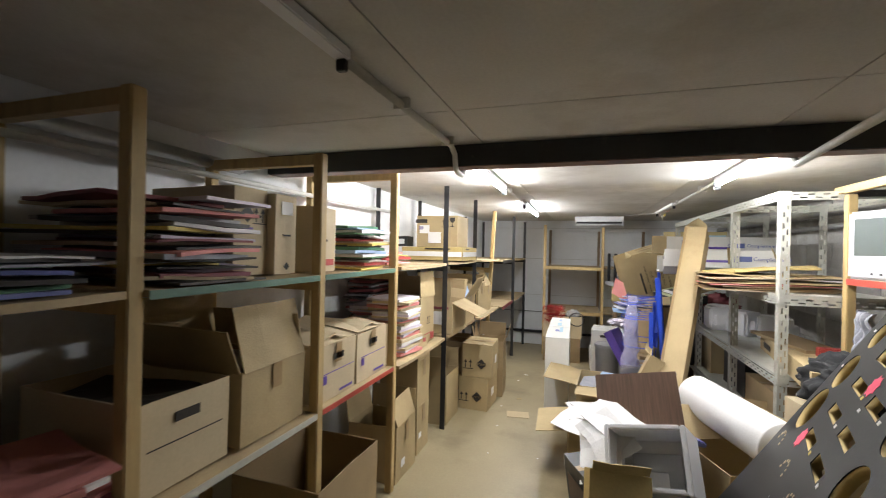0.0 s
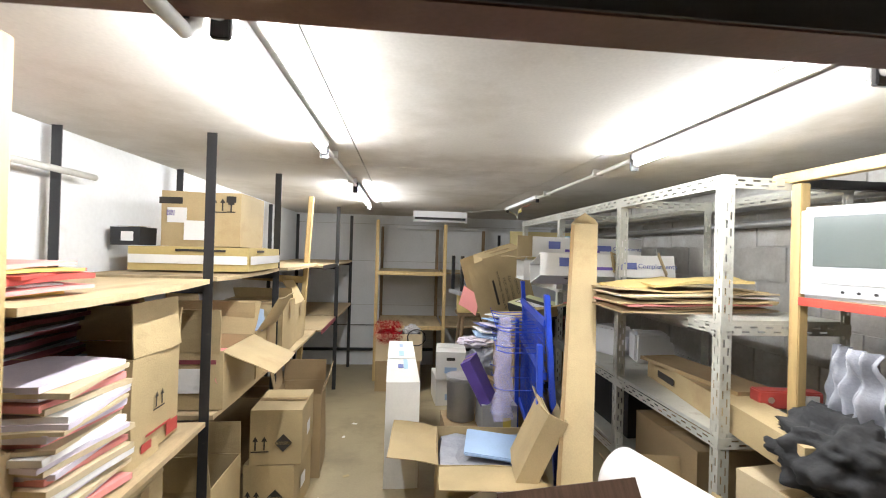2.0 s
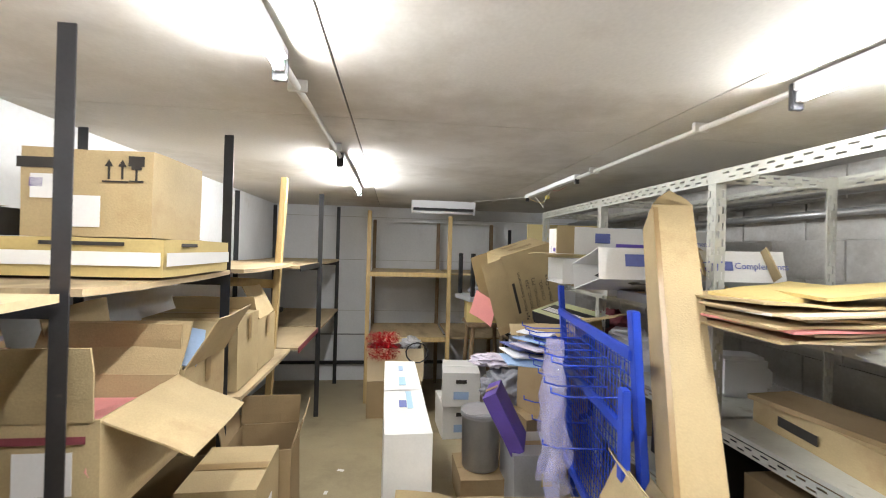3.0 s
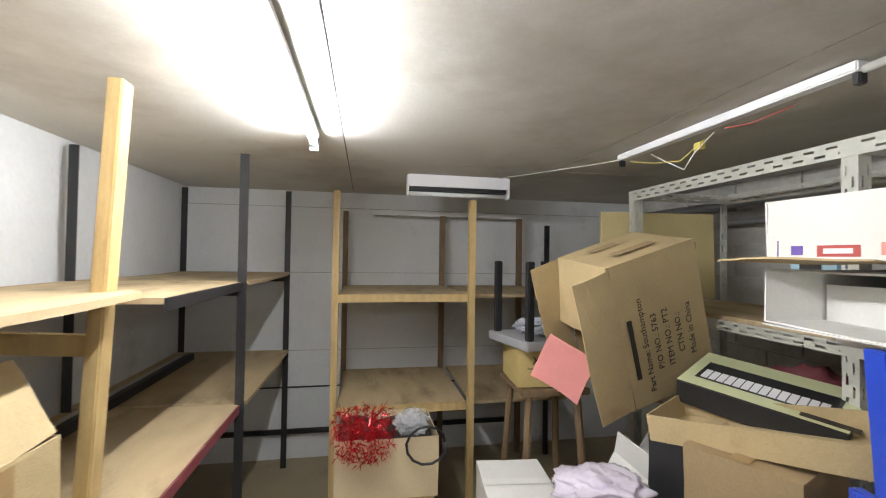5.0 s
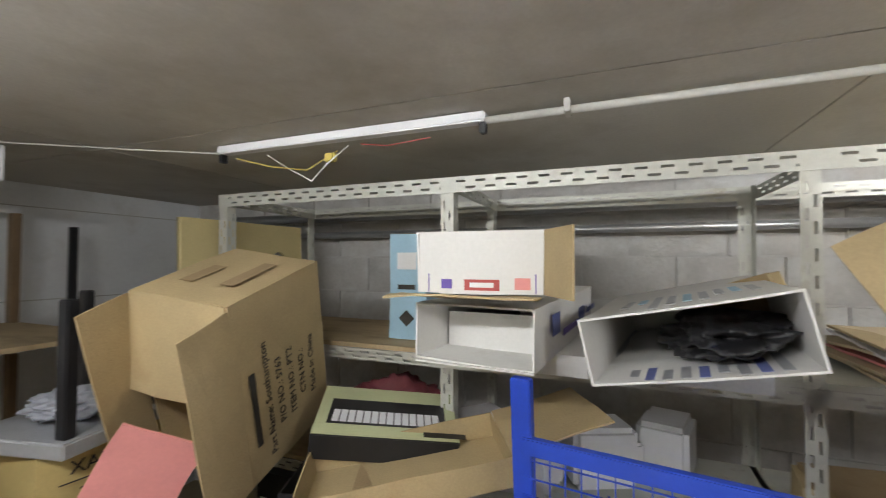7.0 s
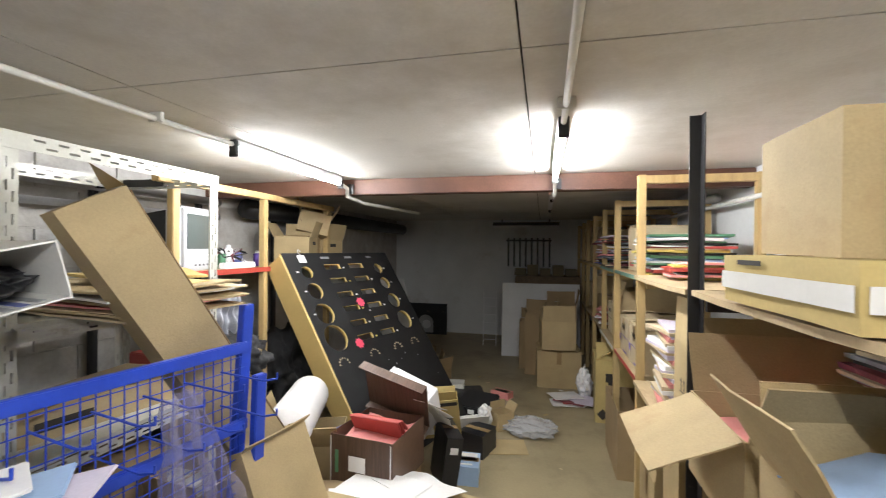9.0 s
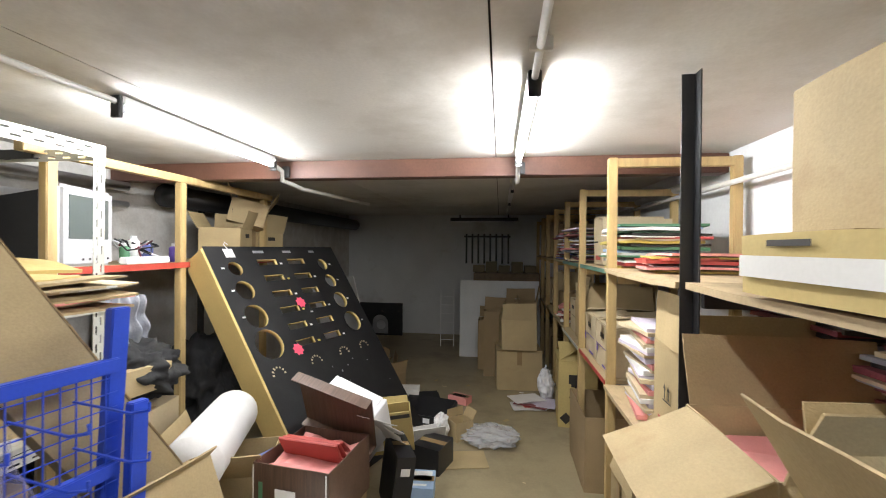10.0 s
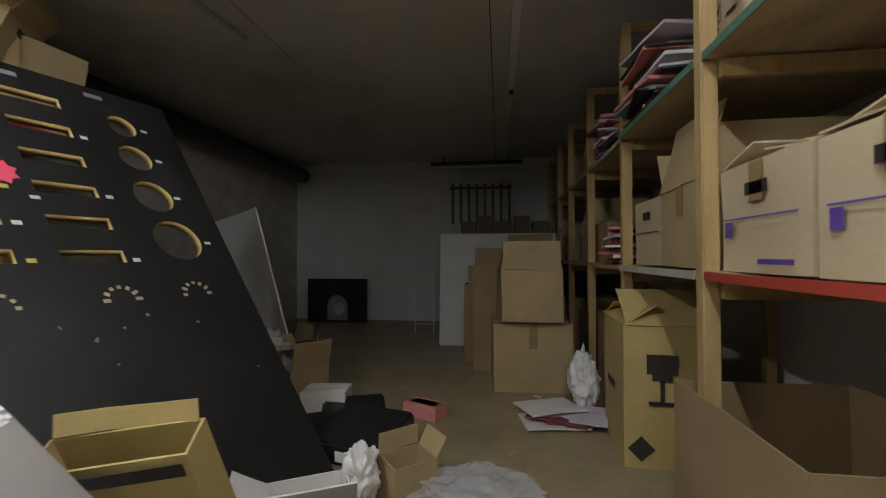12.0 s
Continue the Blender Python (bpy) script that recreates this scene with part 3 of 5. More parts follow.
for z in (1.245, 0.745, 0.295):
    for ya, yb in zip(COLS, COLS[1:]):
        part("shelf_panel", box(RX + 0.004, RB - 0.004, ya + 0.01, yb + 0.03, z, z + 0.018), PLY if ya > 4.5 else GREYM, rack)


# ---- files and boxes on the west shelves ----
def C(x0, x1, y0, y1, z, h, label, rz=0.0, **kw):
    """A carton over a rectangle of the plan."""
    return carton(label, x1 - x0, y1 - y0, h, pose((x0 + x1) / 2, (y0 + y1) / 2, z, 0, 0, rz), **kw)


PZ, QZ = 1.382, 0.782
MIX = [INK, BUFF, MAROON, LILAC, INK, YELLOW, PAPER, INK, GREYF, PINK]
sheet_stack("folder_pile", "untidy pile of black, buff and lilac folders", pose(-1.36, 0.86, PZ), 0.5, 0.34, 16, MIX, 0.016, 0.06, 1, 6)
sheet_stack("folder_pile", "low pile of blue and green folders on a shelf", pose(-1.36, 0.32, PZ), 0.45, 0.4, 7, [BLUEPRINT, GREEN, GREYF, INK, PAPER], 0.012, 0.04, 2)
C(-1.66, -1.24, 1.10, 1.275, PZ, 0.34, "tall buff archive carton with a violet mark", card=BUFF, prints=[("diamond", "r", 0.35, 0.72, 0.05), ("arrows", "r", 0.72, 0.7, 0.06), ("bar", "r", 0.35, 0.55, 0.06, 0.008, PURPLE)])
C(-1.64, -1.20, 1.28, 1.41, PZ, 0.33, "narrow buff archive carton with a white label", card=BUFF, prints=[("label", "r", 0.5, 0.85, 0.07), ("bar", "r", 0.5, 0.5, 0.05, 0.008), ("diamond", "r", 0.5, 0.1, 0.025)])
C(-1.6, -1.16, 1.47, 1.66, PZ, 0.30, "bulging buff carton with a red corner print", 4, card=BUFF, prints=[("label", "b", 0.8, 0.8, 0.06), ("bar", "r", 0.6, 0.15, 0.1, 0.03, RED), ("bar", "r", 0.3, 0.5, 0.1, 0.01)])
sheet_stack("folder_pile", "pile of green, white and yellow folders", pose(-1.36, 2.03, PZ), 0.44, 0.3, 13, [YELLOW, BUFF, RED, PAPER, INK, GREEN, PAPER, SKY, GREEN, INK], 0.019, 0.03, 3, 5)
sheet_stack("folder_pile", "low pile of red, pink and yellow folders", pose(-1.42, 2.46, 1.387), 0.46, 0.3, 5, [YELLOW, PINK, PAPER, RED, RED], 0.018, 0.03, 4, 5)
C(-1.62, -1.13, 0.66, 0.98, QZ, 0.27, "dusty open archive box with a torn hand hole", card=BUFF, flaps=(None, None, None, None), handle="r", prints=[("bar", "r", 0.5, 0.5, 0.26, 0.004)], fill=0.85, fill_mat=INK)
C(-1.6, -1.11, 1.02, 1.37, QZ, 0.27, "open brown carton full of files, taped front", flaps=(95, 75, 110, 80), tape="r", fill=0.95, fill_mat=PAPER, seed=2)
for k, (a, b) in enumerate(((1.46, 1.79), (1.81, 2.15))):
    C(-1.56, -1.105, a, b, QZ, 0.26, "buff archive box with hand hole and violet print, lid ajar", card=BUFF, flaps=(None, 8, 14, 10), handle="rb", tape="r", seed=k + 3, group="archive boxes", prints=[("bar", "r", 0.5, 0.5, 0.28, 0.004, PURPLE), ("bar", "r", 0.15, 0.4, 0.03, 0.04, PURPLE), ("bar", "b", 0.5, 0.5, 0.3, 0.004, PURPLE), ("bar", "r", 0.7, 0.1, 0.12, 0.012, PURPLE)], fill=0.8, fill_mat=BUFF)
C(-1.66, -1.2, 2.24, 2.42, QZ - 0.01, 0.22, "flat brown carton shut on the shelf", card=KRAFT2)
for x, s in ((-1.24, 0), (-1.40, 5)):
    sheet_stack("document_stack", "stack of bulging buff folders with lilac papers", pose(x, 2.57 + s * 0.01, 0.775), 0.26, 0.30, 15, [PINK, LILAC, BUFF, LILAC, PAPER, MAROON if s else BUFF], 0.024, 0.018, 6 + s, 3)
sheet_stack("folder_pile", "tall pile of black, maroon and grey folders", pose(-1.60, 2.95, 0.775), 0.2, 0.5, 24, [INK, MAROON, GREYF, INK, MAROON], 0.02, 0.03, 71, 4)
sheet_stack("folder_pile", "low pile of maroon and grey folders on cartons", pose(-1.60, 3.40, 0.775), 0.18, 0.34, 22, [MAROON, INK, GREYF, BUFF], 0.02, 0.03, 72, 4)
C(-1.52, -1.12, 2.76, 3.06, 0.775, 0.36, "upright brown carton with arrows and a red print, open", flaps=(None, 85, None, 100), prints=[("arrows", "r", 0.5, 0.5, 0.06), ("bar", "r", 0.25, 0.1, 0.06, 0.03, RED), ("bar", "r", 0.8, 0.12, 0.08, 0.05, RED), ("bar", "r", 0.5, 0.2, 0.16, 0.008, RED)], seed=6, fill=0.6, fill_mat=BROWNF)
C(-1.55, -1.03, 3.27, 3.68, 0.775, 0.27, "open brown carton with splayed flaps and a label", flaps=(110, 205, 100, 120), prints=[("label", "f", 0.75, 0.5, 0.14), ("bar", "f", 0.75, 0.82, 0.2, 0.02, MAROON)], seed=7, fill=0.7, fill_mat=PINK)
C(-1.5, -1.04, 3.74, 4.10, 0.775, 0.27, "open brown carton with pale blue papers sticking out", flaps=(100, 120, 95, 150), seed=8, tape="r", fill=0.9, fill_mat=BUFF)
bp_ = thing("paper_sheet", "pale blue card sticking out of an open carton", "paper", pose(-1.18, 3.92, 1.10, 18, 14, 20))
bb = box(-0.12, 0.12, -0.15, 0.15, 0, 0.004)
bmesh.ops.subdivide_edges(bb, edges=bb.edges, cuts=4, use_grid_fill=True)
part("sheet", bend(bb, 0.02, 5, 2), SKY, bp_)
C(-1.5, -1.05, 4.3, 4.62, 0.775, 0.36, "shut brown carton with worn edges", card=KRAFT, tape="r", seed=9)
C(-1.5, -1.06, 4.66, 5.0, 0.775, 0.30, "shut brown carton taped along the front", card=KRAFT, tape="r", seed=10, flaps=(None, 60, 120, None))
flatb = C(-1.63, -1.03, 3.55, 4.08, 1.394, 0.12, "flat yellow-brown carton wound with white tape", 0, card=YCARD, seed=11, prints=[("bar", "f", 0.5, 0.5, 0.59, 0.045, WTAPE), ("bar", "r", 0.5, 0.5, 0.52, 0.045, WTAPE), ("bar", "b", 0.5, 0.5, 0.59, 0.045, WTAPE), ("bar", "r", 0.3, 0.9, 0.12, 0.012), ("bar", "f", 0.6, 0.9, 0.25, 0.012), ("text", "r", 0.25, 0.5, 0.03, "UNI CAM"), ("text", "r", 0.7, 0.5, 0.03, "UNI CAM")])
for u in (0.22, 0.55, 0.86):
    words("UNI CAM", 0.036, face_pose(0.6, 0.53, 0.12, "b", u, 0.5, 0.0095) @ pose(0, 0, 0, 0, 0, 180), INK, flatb)
C(-1.50, -1.09, 3.61, 3.94, 1.522, 0.285, "brown carton with arrow and glass marks and torn label", -2, seed=12, prints=[("arrows", "f", 0.72, 0.78, 0.07), ("glass", "f", 0.88, 0.8, 0.09), ("label", "f", 0.45, 0.3, 0.13), ("bar", "f", 0.12, 0.85, 0.12, 0.035), ("bar", "f", 0.12, 0.62, 0.04, 0.03, PURPLE), ("arrows", "b", 0.5, 0.72, 0.07), ("glass", "b", 0.28, 0.72, 0.08), ("label", "f", 0.2, 0.58, 0.1)])
C(-1.73, -1.585, 3.57, 3.72, 1.522, 0.09, "small black box with a white label", card=BLACKP, name="small_box", prints=[("label", "f", 0.6, 0.5, 0.06)])

# under the shelves
C(-1.48, -1.02, 1.36, 1.90, 0, 0.46, "large open brown carton standing on the floor", card=KRAFT2, flaps=(None, None, None, None), seed=14)
C(-1.42, -1.08, 2.28, 2.60, 0, 0.36, "brown carton with its flap raised", flaps=(100, 70, None, 95), seed=15, tape="r", prints=[("label", "r", 0.3, 0.3, 0.06)])
C(-1.4, -1.1, 2.68, 2.92, 0, 0.34, "brown carton standing under the shelf", seed=16, tape="r", prints=[("label", "r", 0.2, 0.4, 0.05)])
C(-1.4, -1.1, 2.68, 2.92, 0.346, 0.33, "tall brown carton standing on another", seed=17, flaps=(95, 80, None, None), tape="r")
C(-1.45, -1.06, 3.25, 3.6, 0, 0.42, "open brown carton under the shelf", seed=18, flaps=(None, None, 100, 90))
for z, k in ((0.0, 0), (0.308, 1)):
    carton("brown carton with arrow and diamond prints, one of two stacked", 0.28, 0.36, 0.30, pose(-0.93 + 0.02 * k, 3.87, z, 0, 0, -3 + 5 * k), seed=20 + k, group="stacked cartons", prints=[("arrows", "f", 0.2, 0.4, 0.08), ("diamond", "f", 0.65, 0.42, 0.07), ("label", "r", 0.45, 0.5, 0.09), ("bar", "f", 0.65, 0.42, 0.11, 0.018, KRAFT)])
carton("open brown carton standing on the floor", 0.30, 0.32, 0.56, pose(-0.90, 4.27, 0, 0, 0, 4), KRAFT2, (100, 110, None, 85), seed=23)
C(-1.5, -1.08, 4.2, 4.7, 0, 0.5, "brown carton in the dark under the shelf", card=KRAFT2, seed=24)
lk = carton("tall brown carton with glass and diamond marks", 0.31, 0.42, 0.55, pose(-1.16, 0.745, 0, 0, 0, -4), YCARD, (None, 30, 20, 40), seed=25, prints=[("glass", "b", 0.45, 0.62, 0.2), ("bar", "b", 0.78, 0.14, 0.09, 0.03), ("diamond", "b", 0.2, 0.14, 0.07), ("bar", "r", 0.5, 0.5, 0.14, 0.03)])
for k, (y, z, w) in enumerate(((-0.1, QZ, 0.3), (-0.55, QZ, 0.35), (-1.25, QZ, 0.4), (-0.5, PZ, 0.3), (-1.3, PZ, 0.35), (-2.0, PZ, 0.4), (-2.0, QZ, 0.4))):
    C(-1.55, -1.15, y - w / 2, y + w / 2, z, 0.24 + 0.03 * (k % 3), "old brown carton in a dark shelving bay", card=(KRAFT2, KRAFT, BUFF)[k % 3], flaps=(None, 70, 40, 90) if k % 2 else None, seed=30 + k, group="cartons in the dark bays")
sheet_stack("folder_pile", "pile of pink and maroon folders in a dark bay", pose(-1.3, 0.42, QZ), 0.4, 0.3, 9, [PINK, MAROON, PAPER, PINK], 0.02, 0.04, 41, 6)
C(-1.36, -1.14, 0.12, 0.27, QZ, 0.16, "small yellow carton on the shelf", card=YELLOW)
sheet_stack("folder_pile", "stack of lilac and pink folders in a dark bay", pose(-1.3, 0.0, PZ), 0.35, 0.25, 12, [LILAC, PINK, PAPER, MAROON], 0.02, 0.03, 43, 6)
for k, y in enumerate((0.35, -0.1, -0.6, -1.2, -1.9)):
    C(-1.5, -1.14, y - 0.2, y + 0.18, 0, 0.4 + 0.06 * (k % 2), "brown carton on the floor under dark shelving", card=KRAFT2, seed=50 + k, group="cartons under dark shelving")

# ---- clutter along the middle ----
wb = carton("long white carton with blue print standing on edge", 0.22, 1.22, 0.68, pose(-0.21, 4.58, 0, 0, 0, 1), WCARD, seed=60, name="white_carton", prints=[("bar", "t", 0.62, 0.35, 0.03, 0.26, LIGHTBLUE), ("bar", "t", 0.45, 0.3, 0.04, 0.10, BLUEPRINT), ("bar", "t", 0.5, 0.62, 0.04, 0.16, LIGHTBLUE), ("bar", "t", 0.5, 0.85, 0.03, 0.12, SKY)])
carton("white archive box with a lid", 0.30, 0.40, 0.27, pose(0.28, 5.66, -0.02, 0, 0, 3), WCARD, seed=61, name="archive_box", handle="f", group="white archive boxes", prints=[("bar", "f", 0.5, 0.35, 0.12, 0.06, SKY)])
carton("white archive box with a lid stacked on another", 0.30, 0.40, 0.27, pose(0.30, 5.62, 0.256, 0, 0, -6), WCARD, seed=62, name="archive_box", handle="f", group="white archive boxes", prints=[("bar", "f", 0.5, 0.35, 0.12, 0.06, SKY)])
carton("tipped white carton lying open", 0.22, 0.2, 0.24, pose(0.72, 5.5, 0.42, 20, 15, 30), WCARD, (120, 100, 80, None), seed=63, name="white_carton")
pail = thing("paint_bucket", "dented grey metal bucket with a lid", "bucket", pose(0.28, 4.66, 0.182))
part("pail_body", lathe([(0.105, 0), (0.112, 0.004), (0.12, 0.31), (0.126, 0.315), (0.126, 0.33), (0.118, 0.335)], 32), TINM, pail, "", True)
part("lid", lathe([(0.127, 0.325), (0.129, 0.335), (0.127, 0.347), (0.115, 0.342), (0.0, 0.344)], 32), TINM, pail, "pale grey lid", False)
part("carry_handle", tube([(0.125 * math.cos(a), 0.125 * math.sin(a), 0.30 - 0.06 * math.sin(a)) for a in [math.pi * 1.0 + k * math.pi / 10 for k in range(11)]], 0.003, 6), TINM, pail)
carton("brown carton under the bucket", 0.34, 0.34, 0.175, pose(0.3, 4.66, 0), KRAFT2, seed=64)
ba = carton("open brown carton with a pale blue folder and odds and ends", 0.56, 0.50, 0.42, pose(0.28, 3.66, 0, 0, 0, -4), KRAFT, (172, None, 178, None), seed=65, fill=0.9, fill_mat=GREYF)
o = thing("ring_binder", "pale blue folder lying on an open carton", "folder", pose(0.34, 3.62, 0.42, 6, 4, -12))
bb = box(-0.18, 0.18, -0.13, 0.13, 0, 0.02, None, 0.006)
part("cover", bb, SKY, o)
bc = carton("open brown carton heaped with loose papers", 0.46, 0.42, 0.31, pose(0.17, 3.02, 0, 0, 0, 3), KRAFT, (190, None, None, None), seed=66, fill=0.95, fill_mat=PAPER)
for k, (x, y, z, a, b, c) in enumerate(((0.14, 3.05, 0.345, 4, 3, 10), (0.24, 2.98, 0.355, -3, 2, -14), (0.2, 3.1, 0.365, 2, -3, 30), (0.08, 2.86, 0.335, 12, 4, -30))):
    p = thing("paper_sheet", "crumpled white sheet on a heap of papers", "paper", pose(x, y, z, a, b, c), "loose papers")
    q = box(-0.21, 0.21, -0.15, 0.15, 0, 0.003)
    bmesh.ops.subdivide_edges(q, edges=q.edges, cuts=6, use_grid_fill=True)
    part("sheet", bend(q, 0.025, 5, k), PAPER, p)
# dark woodgrain storage box
carton("brown carton under a storage box", 0.42, 0.4, 0.255, pose(0.36, 2.66, 0, 0, 0, 8), KRAFT2, seed=67)
wg = carton("dark woodgrain cardboard storage box full of red folders, lid open", 0.37, 0.40, 0.27, pose(0.36, 2.66, 0.265, 0, 0, -7), WENGE, (None, None, None, None), seed=68, name="storage_box", prints=[("label", "b", 0.45, 0.5, 0.1), ("bar", "b", 0.12, 0.5, 0.02, 0.12, GREEN), ("bar", "b", 0.02, 0.5, 0.006, 0.26, WTAPE), ("bar", "b", 0.98, 0.5, 0.006, 0.26, WTAPE), ("bar", "r", 0.5, 0.5, 0.2, 0.12, PAPER)], fill=0.85, fill_mat=PINK)
for k in range(3):
    f = thing("red_folder", "bright red folder standing in a storage box", "folder", pose(0.355, 2.66 - 0.06 * k, 0.46, -30 - 8 * k, 0, -7), "red folders")
    part("cover", box(-0.15, 0.15, -0.006, 0.006, 0, 0.16, None, 0.003), RED, f)
wl = thing("cardboard_cover", "dark woodgrain cardboard lid tipped on a heap", "box lid", pose(0.33, 2.47, 0.64, 62, -12, -12))
bb = box(-0.22, 0.22, -0.17, 0.17, 0, 0.008)
bx(bb, -0.22, 0.22, -0.176, -0.17, -0.05, 0.008)
bx(bb, -0.22, 0.22, 0.17, 0.176, -0.05, 0.008)
part("lid_top", bb, WENGE, wl)
# pale plastic bin
bn = thing("plastic_bin", "pale grey plastic printer casing lying on its side", "bin", pose(0.37, 2.16, 0.46, 58, -14, -18))
for s in (-1, 1):
    part("side_wall", box(s * 0.19, s * 0.165, -0.15, 0.15, -0.10, 0.14, None, 0.006), WHITEP, bn)
    part("end_wall", box(-0.164, 0.164, s * 0.15, s * 0.125, -0.10, 0.14, None, 0.006), WHITEP, bn)
part("base", box(-0.19, 0.19, -0.15, 0.15, -0.118, -0.101, None, 0.006), WHITEP, bn)
part("tray", box(-0.12, 0.12, -0.1, 0.06, -0.09, -0.07, None, 0.006), SILVER, bn)
part("panel", box(-0.05, 0.05, -0.11, -0.03, -0.07, -0.06, None, 0.003), WHITEP, bn)
for k, (x, y, z, a, b, c) in enumerate(((0.16, 2.3, 0.50, 25, -30, 20), (0.12, 2.22, 0.42, 40, -20, -15), (0.20, 2.38, 0.56, 15, -25, 40))):
    p = thing("paper_sheet", "white sheets sliding off a heap", "paper", pose(x, y, z, a, b, c), "loose papers")
    q = box(-0.11, 0.11, -0.15, 0.15, 0, 0.003)
    bmesh.ops.subdivide_edges(q, edges=q.edges, cuts=5, use_grid_fill=True)
    part("sheet", bend(q, 0.02, 6, k + 9), PAPER, p)
carton("dark framed carton leaning by the heap", 0.10, 0.34, 0.36, pose(0.10, 2.22, 0, 0, -8, 25), BLACKP, seed=70, name="dark_box", prints=[("bar", "l", 0.5, 0.5, 0.24, 0.22, WENGE), ("label", "b", 0.5, 0.8, 0.05)])
carton("blue and white printed leaflet box on the floor", 0.2, 0.2, 0.12, pose(-0.03, 2.12, 0, 0, 0, 4), SKY, seed=71, name="printed_box", prints=[("bar", "t", 0.5, 0.35, 0.17, 0.1, PAPER), ("bar", "t", 0.4, 0.4, 0.07, 0.02, BLUEPRINT), ("bar", "t", 0.7, 0.42, 0.05, 0.02, BLUEPRINT), ("bar", "t", 0.5, 0.85, 0.12, 0.02, PAPER)])
carton("brown carton leaning open with a blue printed badge", 0.28, 0.09, 0.34, pose(0.19, 1.84, 0.16, -24, 6, 14), YCARD, (None, None, 120, None), seed=72, prints=[("diamond", "b", 0.55, 0.45, 0.11), ("bar", "b", 0.5, 0.93, 0.26, 0.03), ("bar", "b", 0.2, 0.25, 0.06, 0.08, PAPER)])
# paper roll
roll = thing("paper_roll", "fat roll of white paper on a dark core", "paper roll", Matrix())
A, B = Vector((0.98, 2.36, 0.545)), Vector((0.74, 3.0, 0.58))
part("roll", tube([A, A.lerp(B, 0.02), A.lerp(B, 0.5), A.lerp(B, 0.97), B], 0.125, 40), PAPER, roll, "", True)
part("core", tube([B, B + (B - A).normalized() * 0.03], 0.03, 14), BLACKP, roll, "black end plug", True)
carton("open brown carton under a roll of paper", 0.42, 0.42, 0.40, pose(0.86, 2.56, 0, 0, 0, 20), KRAFT, (None, 110, None, 130), seed=73, prints=[("label", "b", 0.6, 0.5, 0.12)])
carton("open brown carton under the rack", 0.42, 0.36, 0.32, pose(1.08, 3.15, 0, 0, 0, -8), KRAFT2, (110, None, 95, 100), seed=74)
pb = thing("pump_bottle", "dark blue and white printed packet", "packet", pose(0.62, 2.62, 0.42, 0, 20, 30))
part("packet_body", box(-0.05, 0.05, -0.08, 0.08, 0, 0.03, None, 0.006), BLUEPRINT, pb)

# long cardboard tube-box leaning on the rack
lean_a, lean_b = Vector((0.56, 3.06, 0.30)), Vector((0.905, 3.80, 1.70))
ax = (lean_b - lean_a).normalized()
sx = Vector((1, -0.35, 0)).normalized()
sx = (sx - ax * sx.dot(ax)).normalized()
sy = ax.cross(sx)
lm = Matrix(((sx.x, sy.x, ax.x, lean_a.x), (sx.y, sy.y, ax.y, lean_a.y), (sx.z, sy.z, ax.z, lean_a.z), (0, 0, 0, 1)))
lc = thing("long_carton", "long narrow brown carton leaning with a pointed open end", "box", lm)
L = (lean_b - lean_a).length
bb = box(-0.078, 0.078, -0.055, 0.15, 0, L)
bmesh.ops.subdivide_edges(bb, edges=bb.edges, cuts=3, use_grid_fill=True)
part("carton_body", bend(bb, 0.008, 4, 5), KRAFT, lc)
bb = bmesh.new()
vs = [bb.verts.new(v) for v in ((-0.078, -0.055, L), (0.078, -0.055, L), (0.06, -0.045, L + 0.04), (0.0, -0.03, L + 0.10), (-0.05, -0.04, L + 0.05))]
bb.faces.new(vs)
bmesh.ops.solidify(bb, geom=bb.faces[:], thickness=0.005)
part("flap", bb, KRAFT, lc)
part("edge_fold", box(-0.079, -0.06, -0.063, -0.060, 0.02, L - 0.02), TAPE, lc)
carton("brown carton at the foot of a leaning carton", 0.36, 0.3, 0.29, pose(0.62, 3.02, 0, 0, 0, 15), KRAFT2, seed=75)

# ---- blue wire display trolley ----
tr = thing("display_trolley", "blue steel display rack with wire mesh and hooks", "display rack", Matrix())
n0, f0 = Vector((0.57, 3.50, 0)), Vector((0.75, 4.60, 0))
dv = (f0 - n0).normalized()
side = Vector((dv.y, -dv.x, 0))


def flatbar(a, b, w, h, name="bar"):
    d = (b - a).normalized()
    s_ = d.cross(Vector((0, 0, 1)))
    s_ = side.copy() if s_.length < 0.1 else s_.normalized()
    u_ = s_.cross(d).normalized()
    m_ = Matrix(((s_.x, d.x, u_.x, a.x), (s_.y, d.y, u_.y, a.y), (s_.z, d.z, u_.z, a.z), (0, 0, 0, 1)))
    return part(name, box(-w / 2, w / 2, 0, (b - a).length, -h / 2, h / 2, m_, 0.003), BLUEM, tr)


UP = Vector((0, 0, 1))
flatbar(n0 + UP * 0.05 + side * 0.10, n0 + UP * 1.31, 0.03, 0.05, "upright")
flatbar(n0 + UP * 0.05 - side * 0.02 - dv * 0.01, n0 + UP * 1.04 - side * 0.035 - dv * 0.03, 0.03, 0.05, "upright")
flatbar(f0 + UP * 0.05 + side * 0.10, f0 + UP * 1.31, 0.03, 0.05, "upright")
flatbar(f0 + UP * 0.05 - side * 0.02, f0 + UP * 1.0 - side * 0.035, 0.03, 0.05, "upright")
for z in (1.15, 0.86, 0.35):
    flatbar(n0 + UP * z, f0 + UP * z, 0.025, 0.04, "rail")
bb = bmesh.new()
for k in range(30):
    p = n0.lerp(f0, 0.03 + 0.94 * k / 29)
    tube([p + UP * 0.36, p + UP * 1.14], 0.0022, 4, bb)
